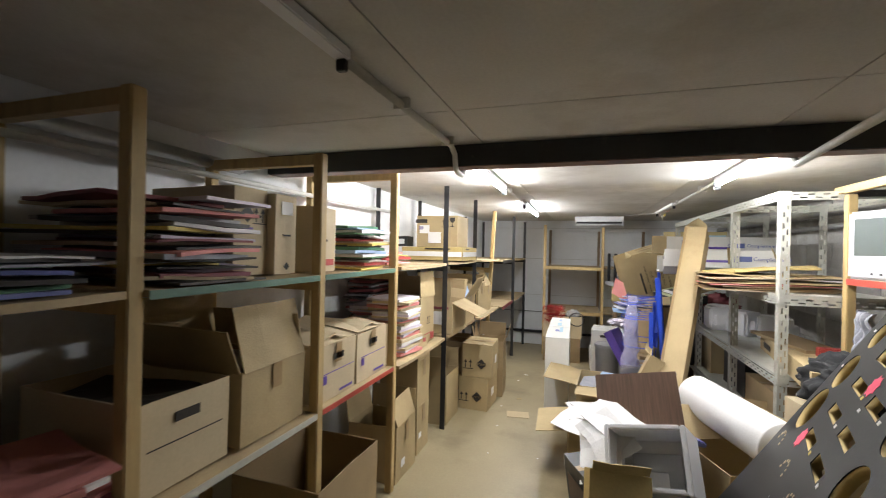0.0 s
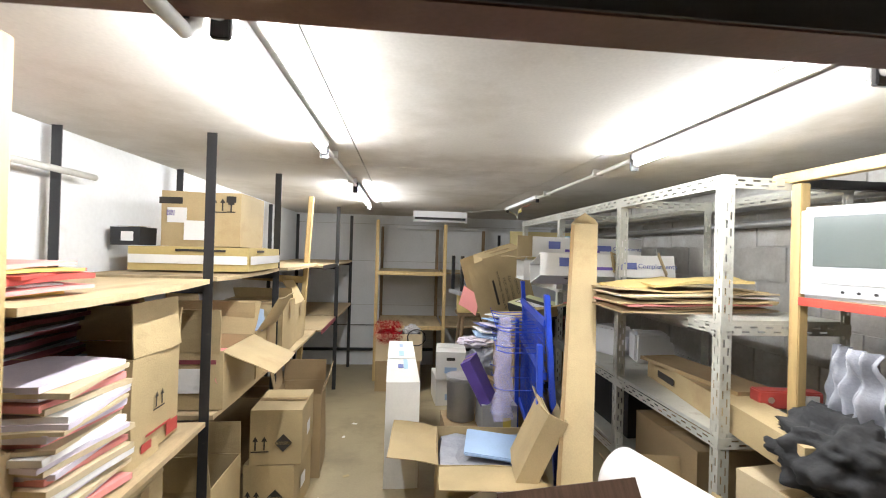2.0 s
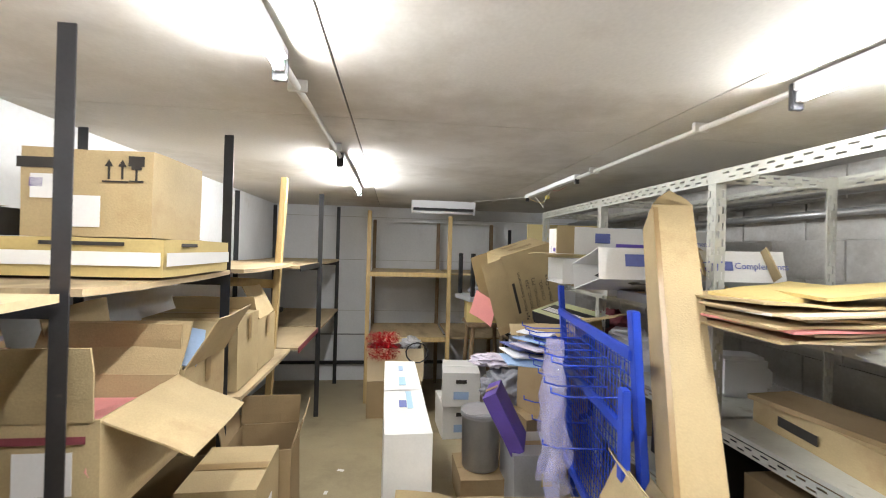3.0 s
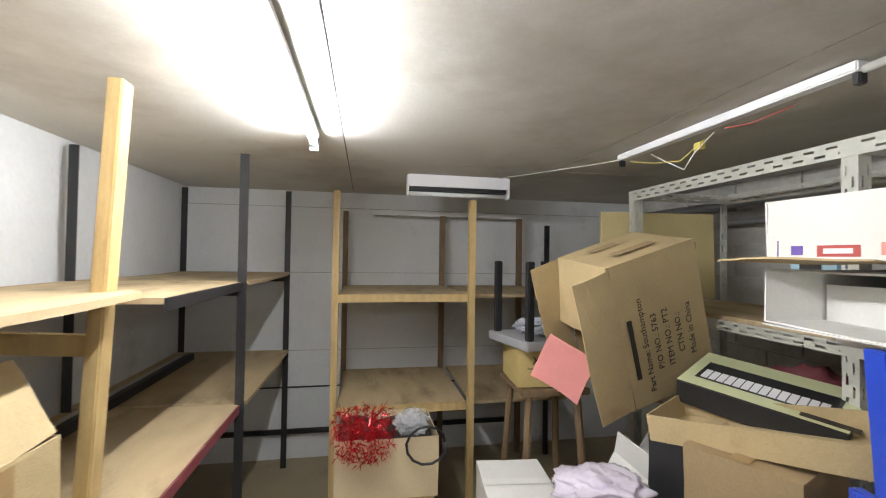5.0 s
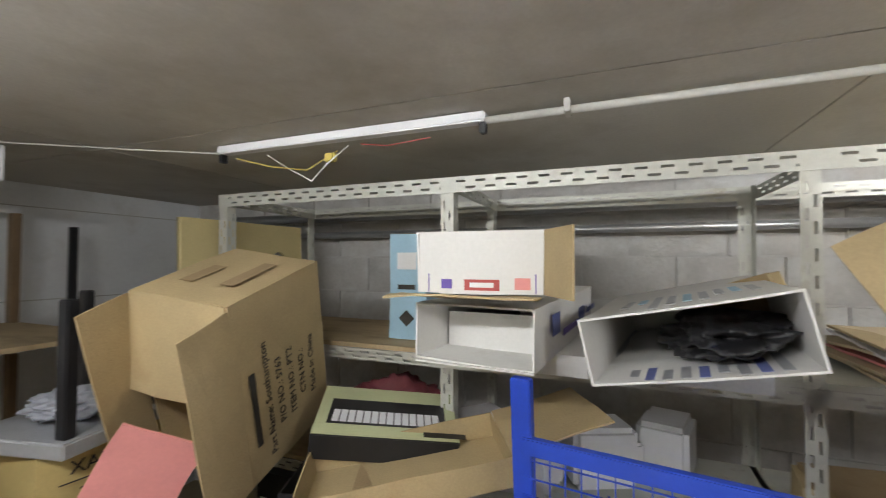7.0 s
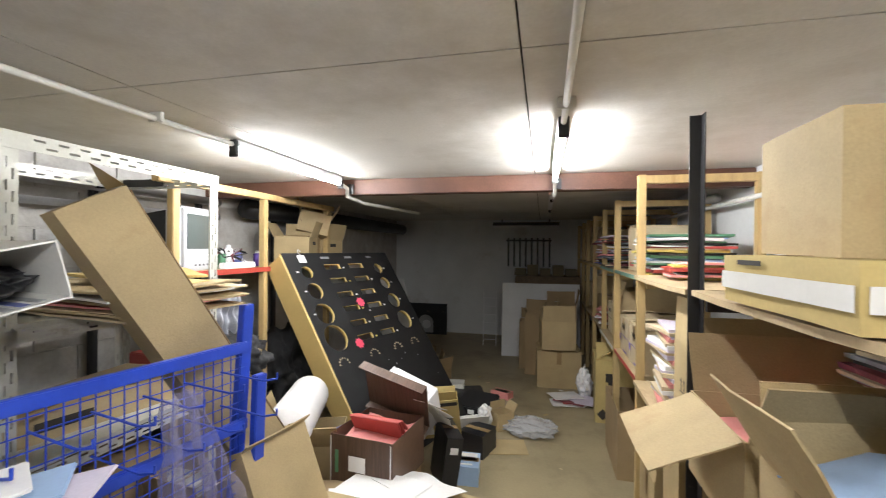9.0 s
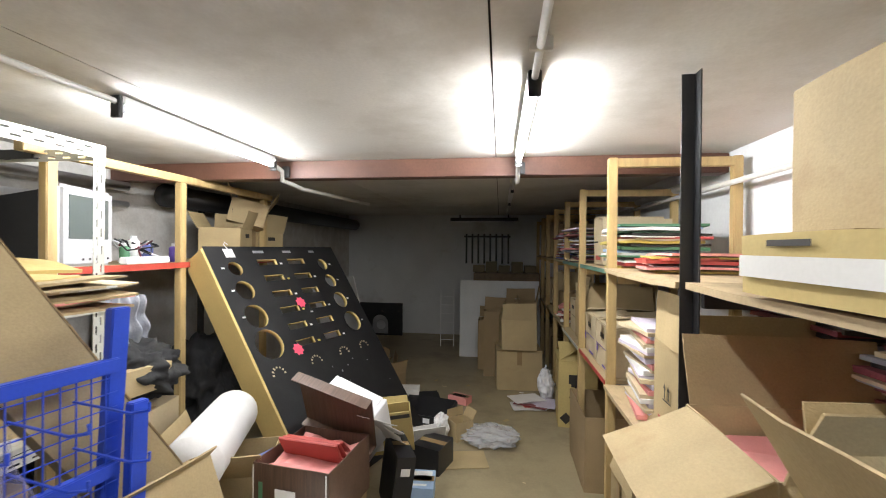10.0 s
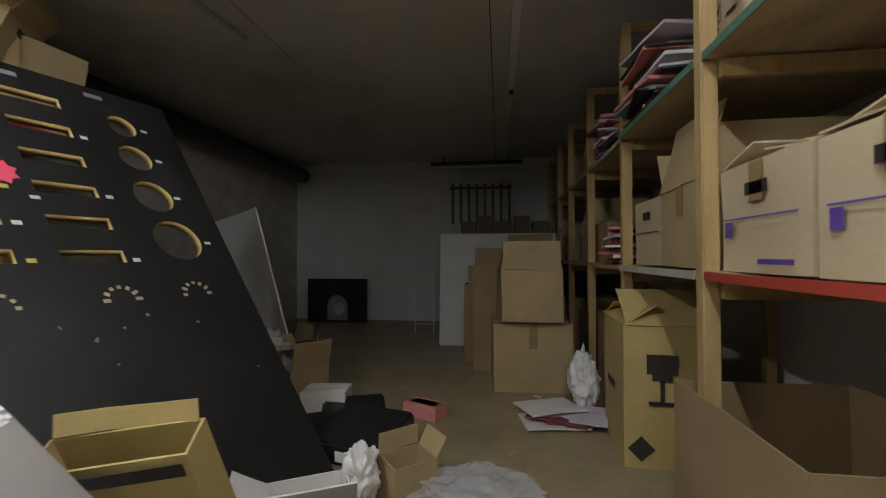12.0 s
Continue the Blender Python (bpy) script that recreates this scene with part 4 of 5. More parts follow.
for k in range(18):
    z = 0.40 + k * 0.042
    tube([n0 + UP * z + side * 0.003, f0 + UP * z + side * 0.003], 0.0022, 4, bb)
tagged(part("wire_mesh", bb, BLUEM, tr), kind="stuff")
for k in range(7):
    p = n0.lerp(f0, 0.1 + 0.12 * k)
    for z in (1.08, 0.96, 0.70)[: 2 + k % 2]:
        tip = p - side * 0.26 + UP * (z + 0.01)
        part("hook", tube([p + UP * z, p - side * 0.2 + UP * (z - 0.005), tip, tip + UP * 0.02], 0.0035, 6), BLUEM, tr)
flatbar(n0 + UP * 0.05 + side * 0.1, f0 + UP * 0.05 + side * 0.1, 0.03, 0.04, "base_rail")


def crumple(name, label, m, w, d, h, material, cat, seed=0, n=22, squash=0.9):
    """A crumpled heap of thin sheet: folds in a closed, uneven lump."""
    t = thing(name, label, cat, m)
    b = bmesh.new()
    bmesh.ops.create_icosphere(b, subdivisions=5, radius=0.5)
    for v in b.verts:
        p = v.co.copy()
        k = noise.noise(p * 5 + Vector((seed, 0, 0))) * 0.25 + abs(noise.noise(p * 11 + Vector((0, seed, 0)))) * 0.2 - abs(noise.noise(p * 3 + Vector((0, 0, seed)))) * 0.5 - abs(noise.noise(p * 7 + Vector((seed, seed, 0)))) * 0.3 + noise.noise(p * 16) * 0.02
        p *= 1 + k * squash
        v.co = Vector((p.x * w, p.y * d, max(-0.48, p.z) * h + h * 0.48))
    part("folds", b, material, t, "", True)
    return t


def drape(name, label, cat, m, w, h, material, seed=0, folds=7, depth=0.05, taper=0.6):
    """A hanging sheet in loose folds, its top edge at z = 0."""
    t = thing(name, label, cat, m)
    b = bmesh.new()
    nx, nz = 40, 24
    vs = []
    for j in range(nz + 1):
        q = j / nz
        row = []
        for i in range(nx + 1):
            p = i / nx
            wd = w * (taper + (1 - taper) * q)
            x = (p - 0.5) * wd + 0.02 * noise.noise(Vector((p * 3, q * 4, seed)))
            y = depth * math.sin(p * folds * math.tau + 2 * noise.noise(Vector((p * 2, q * 2, seed + 3)))) * (0.5 + q * 0.6) + 0.04 * noise.noise(Vector((p * 5, q * 6, seed + 7)))
            row.append(b.verts.new((x, y, -h * q * (1 + 0.08 * noise.noise(Vector((p * 4, 0, seed)))))))
        vs.append(row)
    for r_, s_ in zip(vs, vs[1:]):
        for i in range(nx):
            b.faces.new((r_[i], r_[i + 1], s_[i + 1], s_[i]))
    part("sheet", b, material, t, "", True)
    return t


drape("plastic_sheet", "crumpled clear violet plastic bag hung on hooks", "plastic bag", pose(0.44, 3.92, 1.12, 0, 8, 78), 0.34, 0.60, VFILM, 3, 3, 0.06, 0.3)
carton("blue and violet printed box tilted under the hooks", 0.08, 0.26, 0.34, pose(0.46, 4.45, 0.40, 0, -28, -20), PURPLE, seed=80, name="printed_box", prints=[("bar", "l", 0.5, 0.4, 0.2, 0.14, PAPER), ("bar", "l", 0.5, 0.78, 0.1, 0.06, LILAC)])
carton("grey carton with a yellow sticker on the floor", 0.26, 0.3, 0.4, pose(0.52, 4.45, 0), TINM, seed=81, name="grey_box", prints=[("bar", "f", 0.7, 0.7, 0.06, 0.08, YELLOW)])
carton("brown carton leaning open by the blue rack", 0.10, 0.34, 0.38, pose(0.42, 3.40, 0.40, 0, 24, -10), KRAFT, (160, None, None, None), seed=82)
for k in range(6):
    s_ = thing("plastic_packet", "stack of blue and white printed packets on hooks", "packet", pose(0.42 + 0.02 * k, 4.25 + 0.06 * (k % 3), 0.93 + 0.025 * k, 4, 6, 12 * k), "packets on hooks")
    part("packet_body", box(-0.12, 0.12, -0.09, 0.09, 0, 0.008, None, 0.003), (SKY, PAPER, BLUEPRINT, LILAC)[k % 4], s_)

# ---- goods on the slotted rack ----
SH, SM, SL = 1.264, 0.764, 0.314


def long_white(label, y, z, w, h, x0, x1, seed, rz=0.0, flaps=(150, 60, 100, None)):
    """A long white carton lying across the rack, its open end to the aisle."""
    m = Matrix.Translation((x1, y, z + h / 2)) @ Matrix.Rotation(radians(rz), 4, "Z") @ Matrix(((0, 0, -1, 0), (0, 1, 0, 0), (1, 0, 0, 0), (0, 0, 0, 1)))
    t = carton(label, h, w, x1 - x0, m, WCARD, flaps, seed=seed, name="white_carton", group="long white cartons", prints=[("bar", "f", 0.5, 0.35, 0.045, 0.12, BLUEPRINT), ("bar", "f", 0.35, 0.55, 0.02, 0.3, PURPLE), ("bar", "f", 0.6, 0.8, 0.06, 0.1, BLUEPRINT)])
    words("Original Complements", 0.045, face_pose(h, w, x1 - x0, "f", 0.5, 0.22, 0.009) @ pose(0, 0, 0, 0, 0, -90), BLUEPRINT, t)
    return t


wa = long_white("long white carton with blue lettering lying on another", 4.775, 1.508, 0.345, 0.165, 0.79, 1.75, 90, 3, (None, None, None, None))
part("end_panel", box(-0.082, 0.084, -0.172, 0.165, 0.955, 0.962), WCARD, wa, "white printed end panel")
part("print_bar", box(-0.074, -0.045, -0.06, 0.035, 0.962, 0.9635), RED, wa)
part("print_bar", box(-0.066, -0.053, -0.045, 0.02, 0.9635, 0.9645), PAPER, wa)
part("print_bar", box(-0.07, -0.04, -0.14, -0.10, 0.962, 0.9635), PINK, wa)
part("print_bar", box(-0.07, -0.045, 0.07, 0.10, 0.962, 0.9635), PURPLE, wa)
for y_ in (-0.155, 0.135):
    part("print_line", box(-0.08, -0.03, y_, y_ + 0.003, 0.962, 0.9632), PURPLE, wa)
q = box(-0.088, -0.083, -0.17, 0.21, 0, 0.14)
bmesh.ops.subdivide_edges(q, edges=q.edges, cuts=4, use_grid_fill=True)
bmesh.ops.transform(q, matrix=pose(0, 0, 0.955), verts=q.verts)
part("torn_flap", bend(q, 0.015, 7, 3), KRAFT, wa, "torn brown flap")
q = box(-0.082, 0.084, -0.005, 0, 0, 0.165)
bmesh.ops.transform(q, matrix=pose(0, -0.172, 0.955, 27, 0, 0), verts=q.verts)
part("side_flap", q, KRAFT, wa, "brown side flap standing open")
wo = long_white("long open white carton with torn flaps", 4.645, 1.325, 0.335, 0.155, 0.76, 1.75, 91, -5, (None, None, None, None))
q = box(-0.082, -0.078, -0.165, 0.165, 0.5, 1.0)
part("inner_liner", q, WCARD, wo)
for k in range(7):
    rr = random.Random(k + 5)
    part("print_bar", box(-0.077, -0.0765, -0.13 + 0.037 * k, -0.115 + 0.037 * k, 0.80 + rr.uniform(0, 0.08), 0.93), (BLUEPRINT, PURPLE, TINM)[k % 3], wo)
q = box(-0.076, 0.035, -0.15, 0.155, 0.80, 0.806)
part("inner_flap", q, WCARD, wo, "white flap folded inside")
nc = long_white("open white printed carton stuffed with black sheeting", 4.12, 1.345, 0.43, 0.155, 0.725, 1.62, 92, -8, (None, None, None, None))
nc.matrix_basis = nc.matrix_basis @ Matrix.Rotation(radians(12), 4, "Z")
for k in range(9):
    rr = random.Random(k + 30)
    part("print_bar", box(0.0765, 0.078, -0.17 + 0.036 * k, -0.15 + 0.036 * k, rr.uniform(0.45, 0.6), rr.uniform(0.65, 0.85)), (TINM, LIGHTBLUE, TINM)[k % 3], nc)
    part("print_bar", box(-0.0735, -0.072, -0.17 + 0.036 * k, -0.15 + 0.036 * k, rr.uniform(0.7, 0.8), rr.uniform(0.84, 0.89)), (TINM, BLUEPRINT, TINM)[k % 3], nc)
crumple("black_sheeting", "glossy black plastic sheeting stuffed in a carton", pose(1.02, 4.12, 1.36, -12, 0, 0), 0.5, 0.30, 0.11, BLACKP, "plastic sheeting", 3)
C(0.98, 1.72, 4.46, 4.86, 1.264, 0.055, "flat white carton under other cartons", card=WCARD, seed=191, name="white_carton")
C(1.0, 1.66, 4.02, 4.38, 1.264, 0.04, "flat grey carton under other cartons", card=TINM, seed=192, name="flat_carton")
lb = carton("light blue printed carton with a white arrow", 0.15, 0.17, 0.44, pose(1.40, 5.20, SH), LIGHTBLUE, seed=93, name="printed_box", prints=[("label", "l", 0.5, 0.75, 0.09), ("bar", "l", 0.5, 0.5, 0.08, 0.02), ("diamond", "l", 0.5, 0.2, 0.05)])
for k in range(9):
    rr = random.Random(k)
    t = thing("flattened_carton", "flattened buff and pink carton in a stack on the rack", "cardboard", pose(1.22 + rr.uniform(-0.04, 0.04), 3.43 + rr.uniform(-0.03, 0.03), SH + 0.0125 * k, rr.uniform(-1, 1), rr.uniform(-2.0, 0.5), rr.uniform(-7, 7)), "flattened cartons")
    q = box(-0.36, 0.4, -0.27, 0.27, 0, 0.008)
    bmesh.ops.subdivide_edges(q, edges=q.edges, cuts=5, use_grid_fill=True)
    part("card", bend(q, 0.012, 4, k), (BUFF, KRAFT, BUFF, PINK, KRAFT, BUFF, WCARD)[k % 7], t)
for k, (x, y) in enumerate(((1.10, 3.45), (1.24, 3.28))):
    t = thing("foam_sheet", "curled pale yellow card lying on flattened cartons", "card", pose(x, y, SH + 0.122 + 0.02 * k, 0, -4, 12 - 25 * k))
    q = box(-0.2, 0.24, -0.13, 0.13, 0, 0.012)
    bmesh.ops.subdivide_edges(q, edges=q.edges, cuts=6, use_grid_fill=True)
    part("card", bend(q, 0.025, 4, 20 + k), YCARD, t)
sc = C(1.28, 1.45, 2.56, 3.84, SM, 0.12, "long brown carton lying through the rack", -9, card=KRAFT, seed=94, prints=[("bar", "l", 0.2, 0.5, 0.2, 0.04)])
rb = thing("lever_arch_file", "red lever arch file with a white spine label", "folder", pose(1.54, 3.02, SM + 0.10, 0, 0, -8))
part("cover", box(-0.14, 0.14, -0.035, 0.035, 0, 0.08, None, 0.006), RED, rb)
part("spine_label", box(0.0, 0.12, -0.037, -0.035, 0.015, 0.065), PAPER, rb)
part("finger_ring", lathe([(0.008, 0), (0.014, 0), (0.014, 0.003), (0.008, 0.003)], 14), GALV, rb).matrix_basis = pose(-0.09, -0.036, 0.04, 90, 0, 0)
bd = thing("cardboard_trough", "brown carton lid lying on the lower shelf", "cardboard", pose(1.44, 3.5, SM + 0.125, 0, 0, 6))
part("card", box(-0.12, 0.12, -0.4, 0.3, 0, 0.02), KRAFT2, bd)
for k, (x, y, z) in enumerate(((1.30, 4.72, SM), (1.45, 4.45, SM), (1.38, 4.9, SM), (1.6, 4.2, SM))):
    t = thing("polystyrene_block", "white moulded polystyrene packing block", "packing", pose(x, y, z, 0, 0, 25 * k), "polystyrene blocks")
    q = box(-0.09, 0.09, -0.12, 0.12, 0, 0.22, None, 0.02)
    bx(q, -0.05, 0.05, -0.16, 0.06, 0.05, 0.15, None, 0.01)
    part("block", q, WHITEP, t)
kb = thing("keyboard_box", "pale green and black carton picturing a keyboard", "box", pose(1.04, 5.13, 1.06, 12, 6, -62))
part("carton_body", box(-0.24, 0.24, -0.15, 0.15, -0.09, 0, None, 0.004), BLACKP, kb)
part("printed_top", box(-0.238, 0.238, -0.148, 0.148, 0.0005, 0.003), KEYBOX, kb)
part("picture", box(-0.2, 0.2, -0.09, 0.06, 0.0035, 0.0045), BLACKP, kb)
for k in range(14):
    part("picture_key", box(-0.185 + k * 0.026, -0.163 + k * 0.026, -0.08, -0.01, 0.005, 0.006), WHITEP, kb)
part("print_bar", box(0.12, 0.26, -0.135, -0.11, 0.0035, 0.005), INK, kb)
sup = carton("dark carton full of odds and ends under a keyboard box", 0.46, 0.42, 0.60, pose(1.0, 5.2, 0.3, 0, 0, 20), BLACKP, (None, None, None, None), seed=95, name="dark_box")
carton("brown carton at the bottom of a heap", 0.55, 0.5, 0.3, pose(0.92, 5.5, -0.01, 0, 0, 12), KRAFT2, seed=96)
carton("low torn brown carton tray lying open", 0.60, 0.28, 0.085, pose(0.86, 4.96, 0.945, 4, -9, -62), KRAFT, (None, 172, None, None), seed=97)
carton("brown carton under a torn tray", 0.4, 0.3, 0.53, pose(0.86, 4.97, 0.40, 0, 0, 24), KRAFT2, seed=98)
carton("brown carton on the floor in the heap", 0.4, 0.36, 0.395, pose(0.78, 5.0, 0, 0, 0, 10), KRAFT2, seed=99)
crumple("cloth_heap", "crumpled red and grey packing in the rack", pose(1.45, 5.35, SM), 0.5, 0.5, 0.3, MAROON, "cloth", 5)
crumple("cloth_heap", "crumpled lilac paper and green cloth in the heap", pose(0.50, 5.30, 0.62), 0.36, 0.3, 0.1, LILAC, "cloth", 6)
crumple("green_bag", "crumpled olive green cloth bag", pose(0.58, 5.2, 0.35), 0.4, 0.36, 0.3, GREYF, "bag", 7)
# big tipped carton
zx = Vector((-0.95, -0.05, -0.31)).normalized()
xx = Vector((-0.346, -0.14, 0.928))
xx = (xx - zx * zx.dot(xx)).normalized()
yx = zx.cross(xx)
bm_ = Matrix(((xx.x, yx.x, zx.x, 1.04), (xx.y, yx.y, zx.y, 5.605), (xx.z, yx.z, zx.z, 1.32), (0, 0, 0, 1)))
big = carton("large tipped brown carton lying open with printed lettering", 0.63, 0.36, 0.42, bm_, KRAFT, (None, 12, 93, 80), seed=100, prints=[("bar", "r", 0.3, 0.5, 0.05, 0.2, KRAFT2), ("bar", "r", 0.7, 0.6, 0.05, 0.14, KRAFT2)])
for k, s_ in enumerate(("Part Name: Southampton", "P/O NO.: 5763", "ITEM NO.: PT2", "CTN NO.:", "Made in China")):
    words(s_, 0.04, face_pose(0.63, 0.36, 0.42, "f", 0.42, 0.76 - 0.135 * k, 0.009), INK, big)
part("print_bar", flat(0.26, 0.022, face_pose(0.63, 0.36, 0.42, "f", 0.42, 0.90, 0.009)), INK, big)
pk = thing("pink_paper", "curled pink paper poking out of a carton", "paper", pose(0.47, 5.54, 1.03, 20, 28, -41))
q = box(-0.11, 0.11, -0.004, 0.004, -0.13, 0.12)
bmesh.ops.subdivide_edges(q, edges=q.edges, cuts=6, use_grid_fill=True)
part("sheet", bend(q, 0.03, 4, 3), PINK, pk)
# upturned black-legged table on a yellow carton
xv = carton("yellow-brown carton printed with a model number", 0.36, 0.32, 0.19, pose(0.58, 6.00, 0.86, 0, 0, -6), YCARD, seed=101, prints=[("text", "f", 0.5, 0.7, 0.055, "XAV-W1"), ("text", "f", 0.3, 0.3, 0.04, "2"), ("bar", "f", 0.5, 0.5, 0.26, 0.004)])
up = thing("small_table", "small grey table upturned with four black legs", "table", pose(0.54, 5.98, 1.056, 0, 0, 12))
part("tabletop", box(-0.19, 0.19, -0.19, 0.19, 0, 0.045, None, 0.005), TINM, up)
for sx_ in (-1, 1):
    for sy_ in (-1, 1):
        part("leg", box(sx_ * 0.17, sx_ * 0.135, sy_ * 0.17, sy_ * 0.135, 0.045, 0.43, None, 0.004), BLACKP, up)
words("ZIN", 0.04, pose(-0.02, -0.193, 0.022, 90, 0, 0), INK, up)
crumple("grey_wrapping", "crumpled grey plastic wrapping on an upturned table", pose(0.54, 5.98, 1.10), 0.26, 0.26, 0.09, GREYF, "wrapping", 8)
st = thing("wooden_stool", "dark wooden stool carrying a carton", "stool", pose(0.58, 6.0, -0.05))
part("seat", box(-0.18, 0.18, -0.18, 0.18, 0.87, 0.905, None, 0.006), OLDWOOD, st)
for sx_ in (-1, 1):
    for sy_ in (-1, 1):
        part("leg", tube([(sx_ * 0.18, sy_ * 0.18, 0), (sx_ * 0.13, sy_ * 0.13, 0.87)], 0.02, 8), OLDWOOD, st)
# tinsel carton
carton("buff carton full of cables and tinsel", 0.52, 0.40, 0.30, pose(-0.24, 6.2, 0.29, 0, 0, 0), BUFF, (None, None, None, None), seed=102, fill=0.9, fill_mat=INK)
carton("brown carton under a carton of tinsel", 0.5, 0.40, 0.345, pose(-0.25, 6.2, -0.063), KRAFT2, seed=103)
ti = thing("tinsel", "bunch of shiny red tinsel", "tinsel", pose(-0.36, 6.08, 0.62))
bb = bmesh.new()
rr = random.Random(8)
for k in range(1800):
    a, b_, rad = rr.uniform(0, math.tau), rr.uniform(-1, 1), 0.11 * rr.uniform(0.4, 1)
    c_ = Vector((math.cos(a) * 0.16 * rr.uniform(0.2, 1), math.sin(a) * 0.10 - 0.07, b_ * 0.11))
    e_ = c_ + Vector((rr.uniform(-1, 1), rr.uniform(-1, 1), rr.uniform(-1, 1))) * 0.04
    s_ = Vector((rr.uniform(-1, 1), rr.uniform(-1, 1), rr.uniform(-1, 1))) * 0.007
    bb.faces.new([bb.verts.new(v) for v in (c_, c_ + s_, e_)])
tagged(part("strands", bb, TINSEL, ti), kind="stuff")
cb_ = thing("cable", "black cable hanging out of a carton", "cable", Matrix())
part("cord", tube([(-0.05 + 0.1 * math.cos(k * 0.5) , 5.985 - 0.003 * k, 0.56 + 0.09 * math.sin(k * 0.5)) for k in range(14)], 0.007, 6), BLACKP, cb_, "", True)
crumple("plastic_wrap", "crumpled clear wrap on a carton", pose(-0.1, 6.15, 0.54), 0.2, 0.2, 0.14, FILM, "wrap", 9)
# cream board with two round holes
cbm = cut_sheet(rect(-0.37, 0.37, 0, 0.53), [disc(0.2, 0.33, 0.05), disc(0.2, 0.12, 0.05), rect(-0.1, -0.05, 0.28, 0.33)], 0.03)
cr = thing("cream_board", "cream board with two round holes standing on the rack", "panel", pose(1.42, 6.2, SH + 0.0, 88, 0, -4))
part("panel", cbm, CREAM, cr)
for k, (x, y, rz) in enumerate(((1.3, 4.0, 30), (1.55, 3.95, 60))):
    t = thing("torn_card", "torn brown card piece standing behind the stack", "cardboard", pose(x, y, SH + 0.12, 70, 15, rz))
    part("card", box(-0.16, 0.16, 0, 0.15, 0, 0.006), KRAFT, t)
for k in range(4):
    C(1.25 + 0.06 * (k % 2), 1.7, 3.2 + 0.75 * k, 3.75 + 0.75 * k, SL, 0.26 + 0.05 * (k % 3), "dusty carton on the lowest rack shelf", card=(KRAFT2, BLACKP, KRAFT, BLACKP)[k], seed=110 + k, group="cartons on the lowest shelf")

# ---- wooden unit with the television ----
tu = thing("wooden_shelf_unit", "pine shelf unit with a red edged board", "shelving", Matrix())
for x, y, zt in ((1.50, 2.93, 1.87), (1.50, 2.14, 1.88), (1.50, 1.20, 1.88)):
    post(tu, x, y, 0, zt, WOOD, 0.045, 0.05)
    post(tu, 2.08, y, 0, zt, BLACKM, 0.04, 0.04)
part("top_rail", box(1.475, 1.525, 1.1, 3.05, 1.88, 1.925, None, 0.003), WOOD, tu)
part("top_rail", box(1.525, 2.1, 2.95, 2.98, 1.86, 1.90), BLACKM, tu)
part("shelf_board", box(1.49, 2.10, 0.75, 2.905, 1.355, 1.378), PLY, tu)
part("edge_strip", box(1.472, 1.477, 0.75, 2.905, 1.345, 1.380), REDED, tu, "red painted front edge")
tv = thing("television", "silver-grey portable television with a video slot", "television", pose(1.53, 2.71, 1.379, 0, 0, 18))
part("casing", box(0.0, 0.10, -0.20, 0.20, 0, 0.385, None, 0.015), SILVER, tv)
bb = box(0.10, 0.36, -0.17, 0.17, 0.02, 0.36)
for v in bb.verts:
    if v.co.x > 0.3:
        v.co.y *= 0.7
        v.co.z = 0.18 + (v.co.z - 0.18) * 0.75
part("back_housing", bb, BLACKP, tv)
part("screen", box(-0.003, 0.005, -0.155, 0.155, 0.13, 0.345, None, 0.004), SCREEN, tv, "grey glass screen")
part("video_slot", box(-0.006, 0.004, -0.12, 0.12, 0.065, 0.10, None, 0.003), WHITEP, tv)
part("slot_flap", box(-0.006, -0.004, -0.10, 0.06, 0.073, 0.092), SILVER, tv)
for k in range(5):
    part("button", lathe([(0.006, 0), (0.006, 0.003)], 10), BLACKP, tv).matrix_basis = pose(-0.001, -0.15 + 0.05 * k, 0.035, 0, -90, 0)
for k, (y, r_, h_, mt) in enumerate(((2.36, 0.03, 0.14, PAPER), (2.27, 0.035, 0.11, BLUEPRINT), (2.42, 0.025, 0.1, GREEN), (2.05, 0.03, 0.1, PURPLE))):
    t = thing("spray_can", "small printed tin on a shelf", "tin", pose(1.62, y, 1.379), "tins on the shelf")
    part("can_body", lathe([(r_, 0), (r_, h_ * 0.9), (r_ * 0.6, h_)], 18), mt, t, "", True)
    part("cap", lathe([(r_ * 0.55, h_), (r_ * 0.5, h_ + 0.02)], 14), WHITEP, t)
cl = thing("cable_tangle", "tangle of white and black cables on a shelf", "cable", pose(1.60, 2.33, 1.379))
for k in range(5):
    rr = random.Random(k)
    part("cord", tube([(rr.uniform(-0.06, 0.1), rr.uniform(-0.12, 0.14), 0.01 + 0.13 * abs(math.sin(j * 1.3 + k))) for j in range(9)], 0.005, 6), (PAPER, BLACKP, WHITEP, MAROON, BLACKP)[k], cl, "", True)
ex = thing("socket_strip", "white extension socket strip on a shelf", "socket strip", pose(1.54, 2.36, 1.379))
part("strip_body", box(-0.03, 0.03, -0.15, 0.15, 0, 0.04, None, 0.006), WHITEP, ex)
for k, (x, y, z, s, a) in enumerate(((1.62, 1.52, 1.38, 0.3, 15), (1.68, 1.02, 1.38, 0.34, -12), (1.62, 1.28, 1.64, 0.28, 30))):
    carton("open brown carton dumped on the shelf", s, s * 0.9, 0.24 - 0.02 * k, pose(x, y, z, 0 if k < 2 else 12, 0 if k < 2 else -14, a), KRAFT, (110, 120, 100, None), seed=120 + k, group="cartons on the shelf", handle="l", fill=0.5 if k == 2 else None, fill_mat=BLACKP)
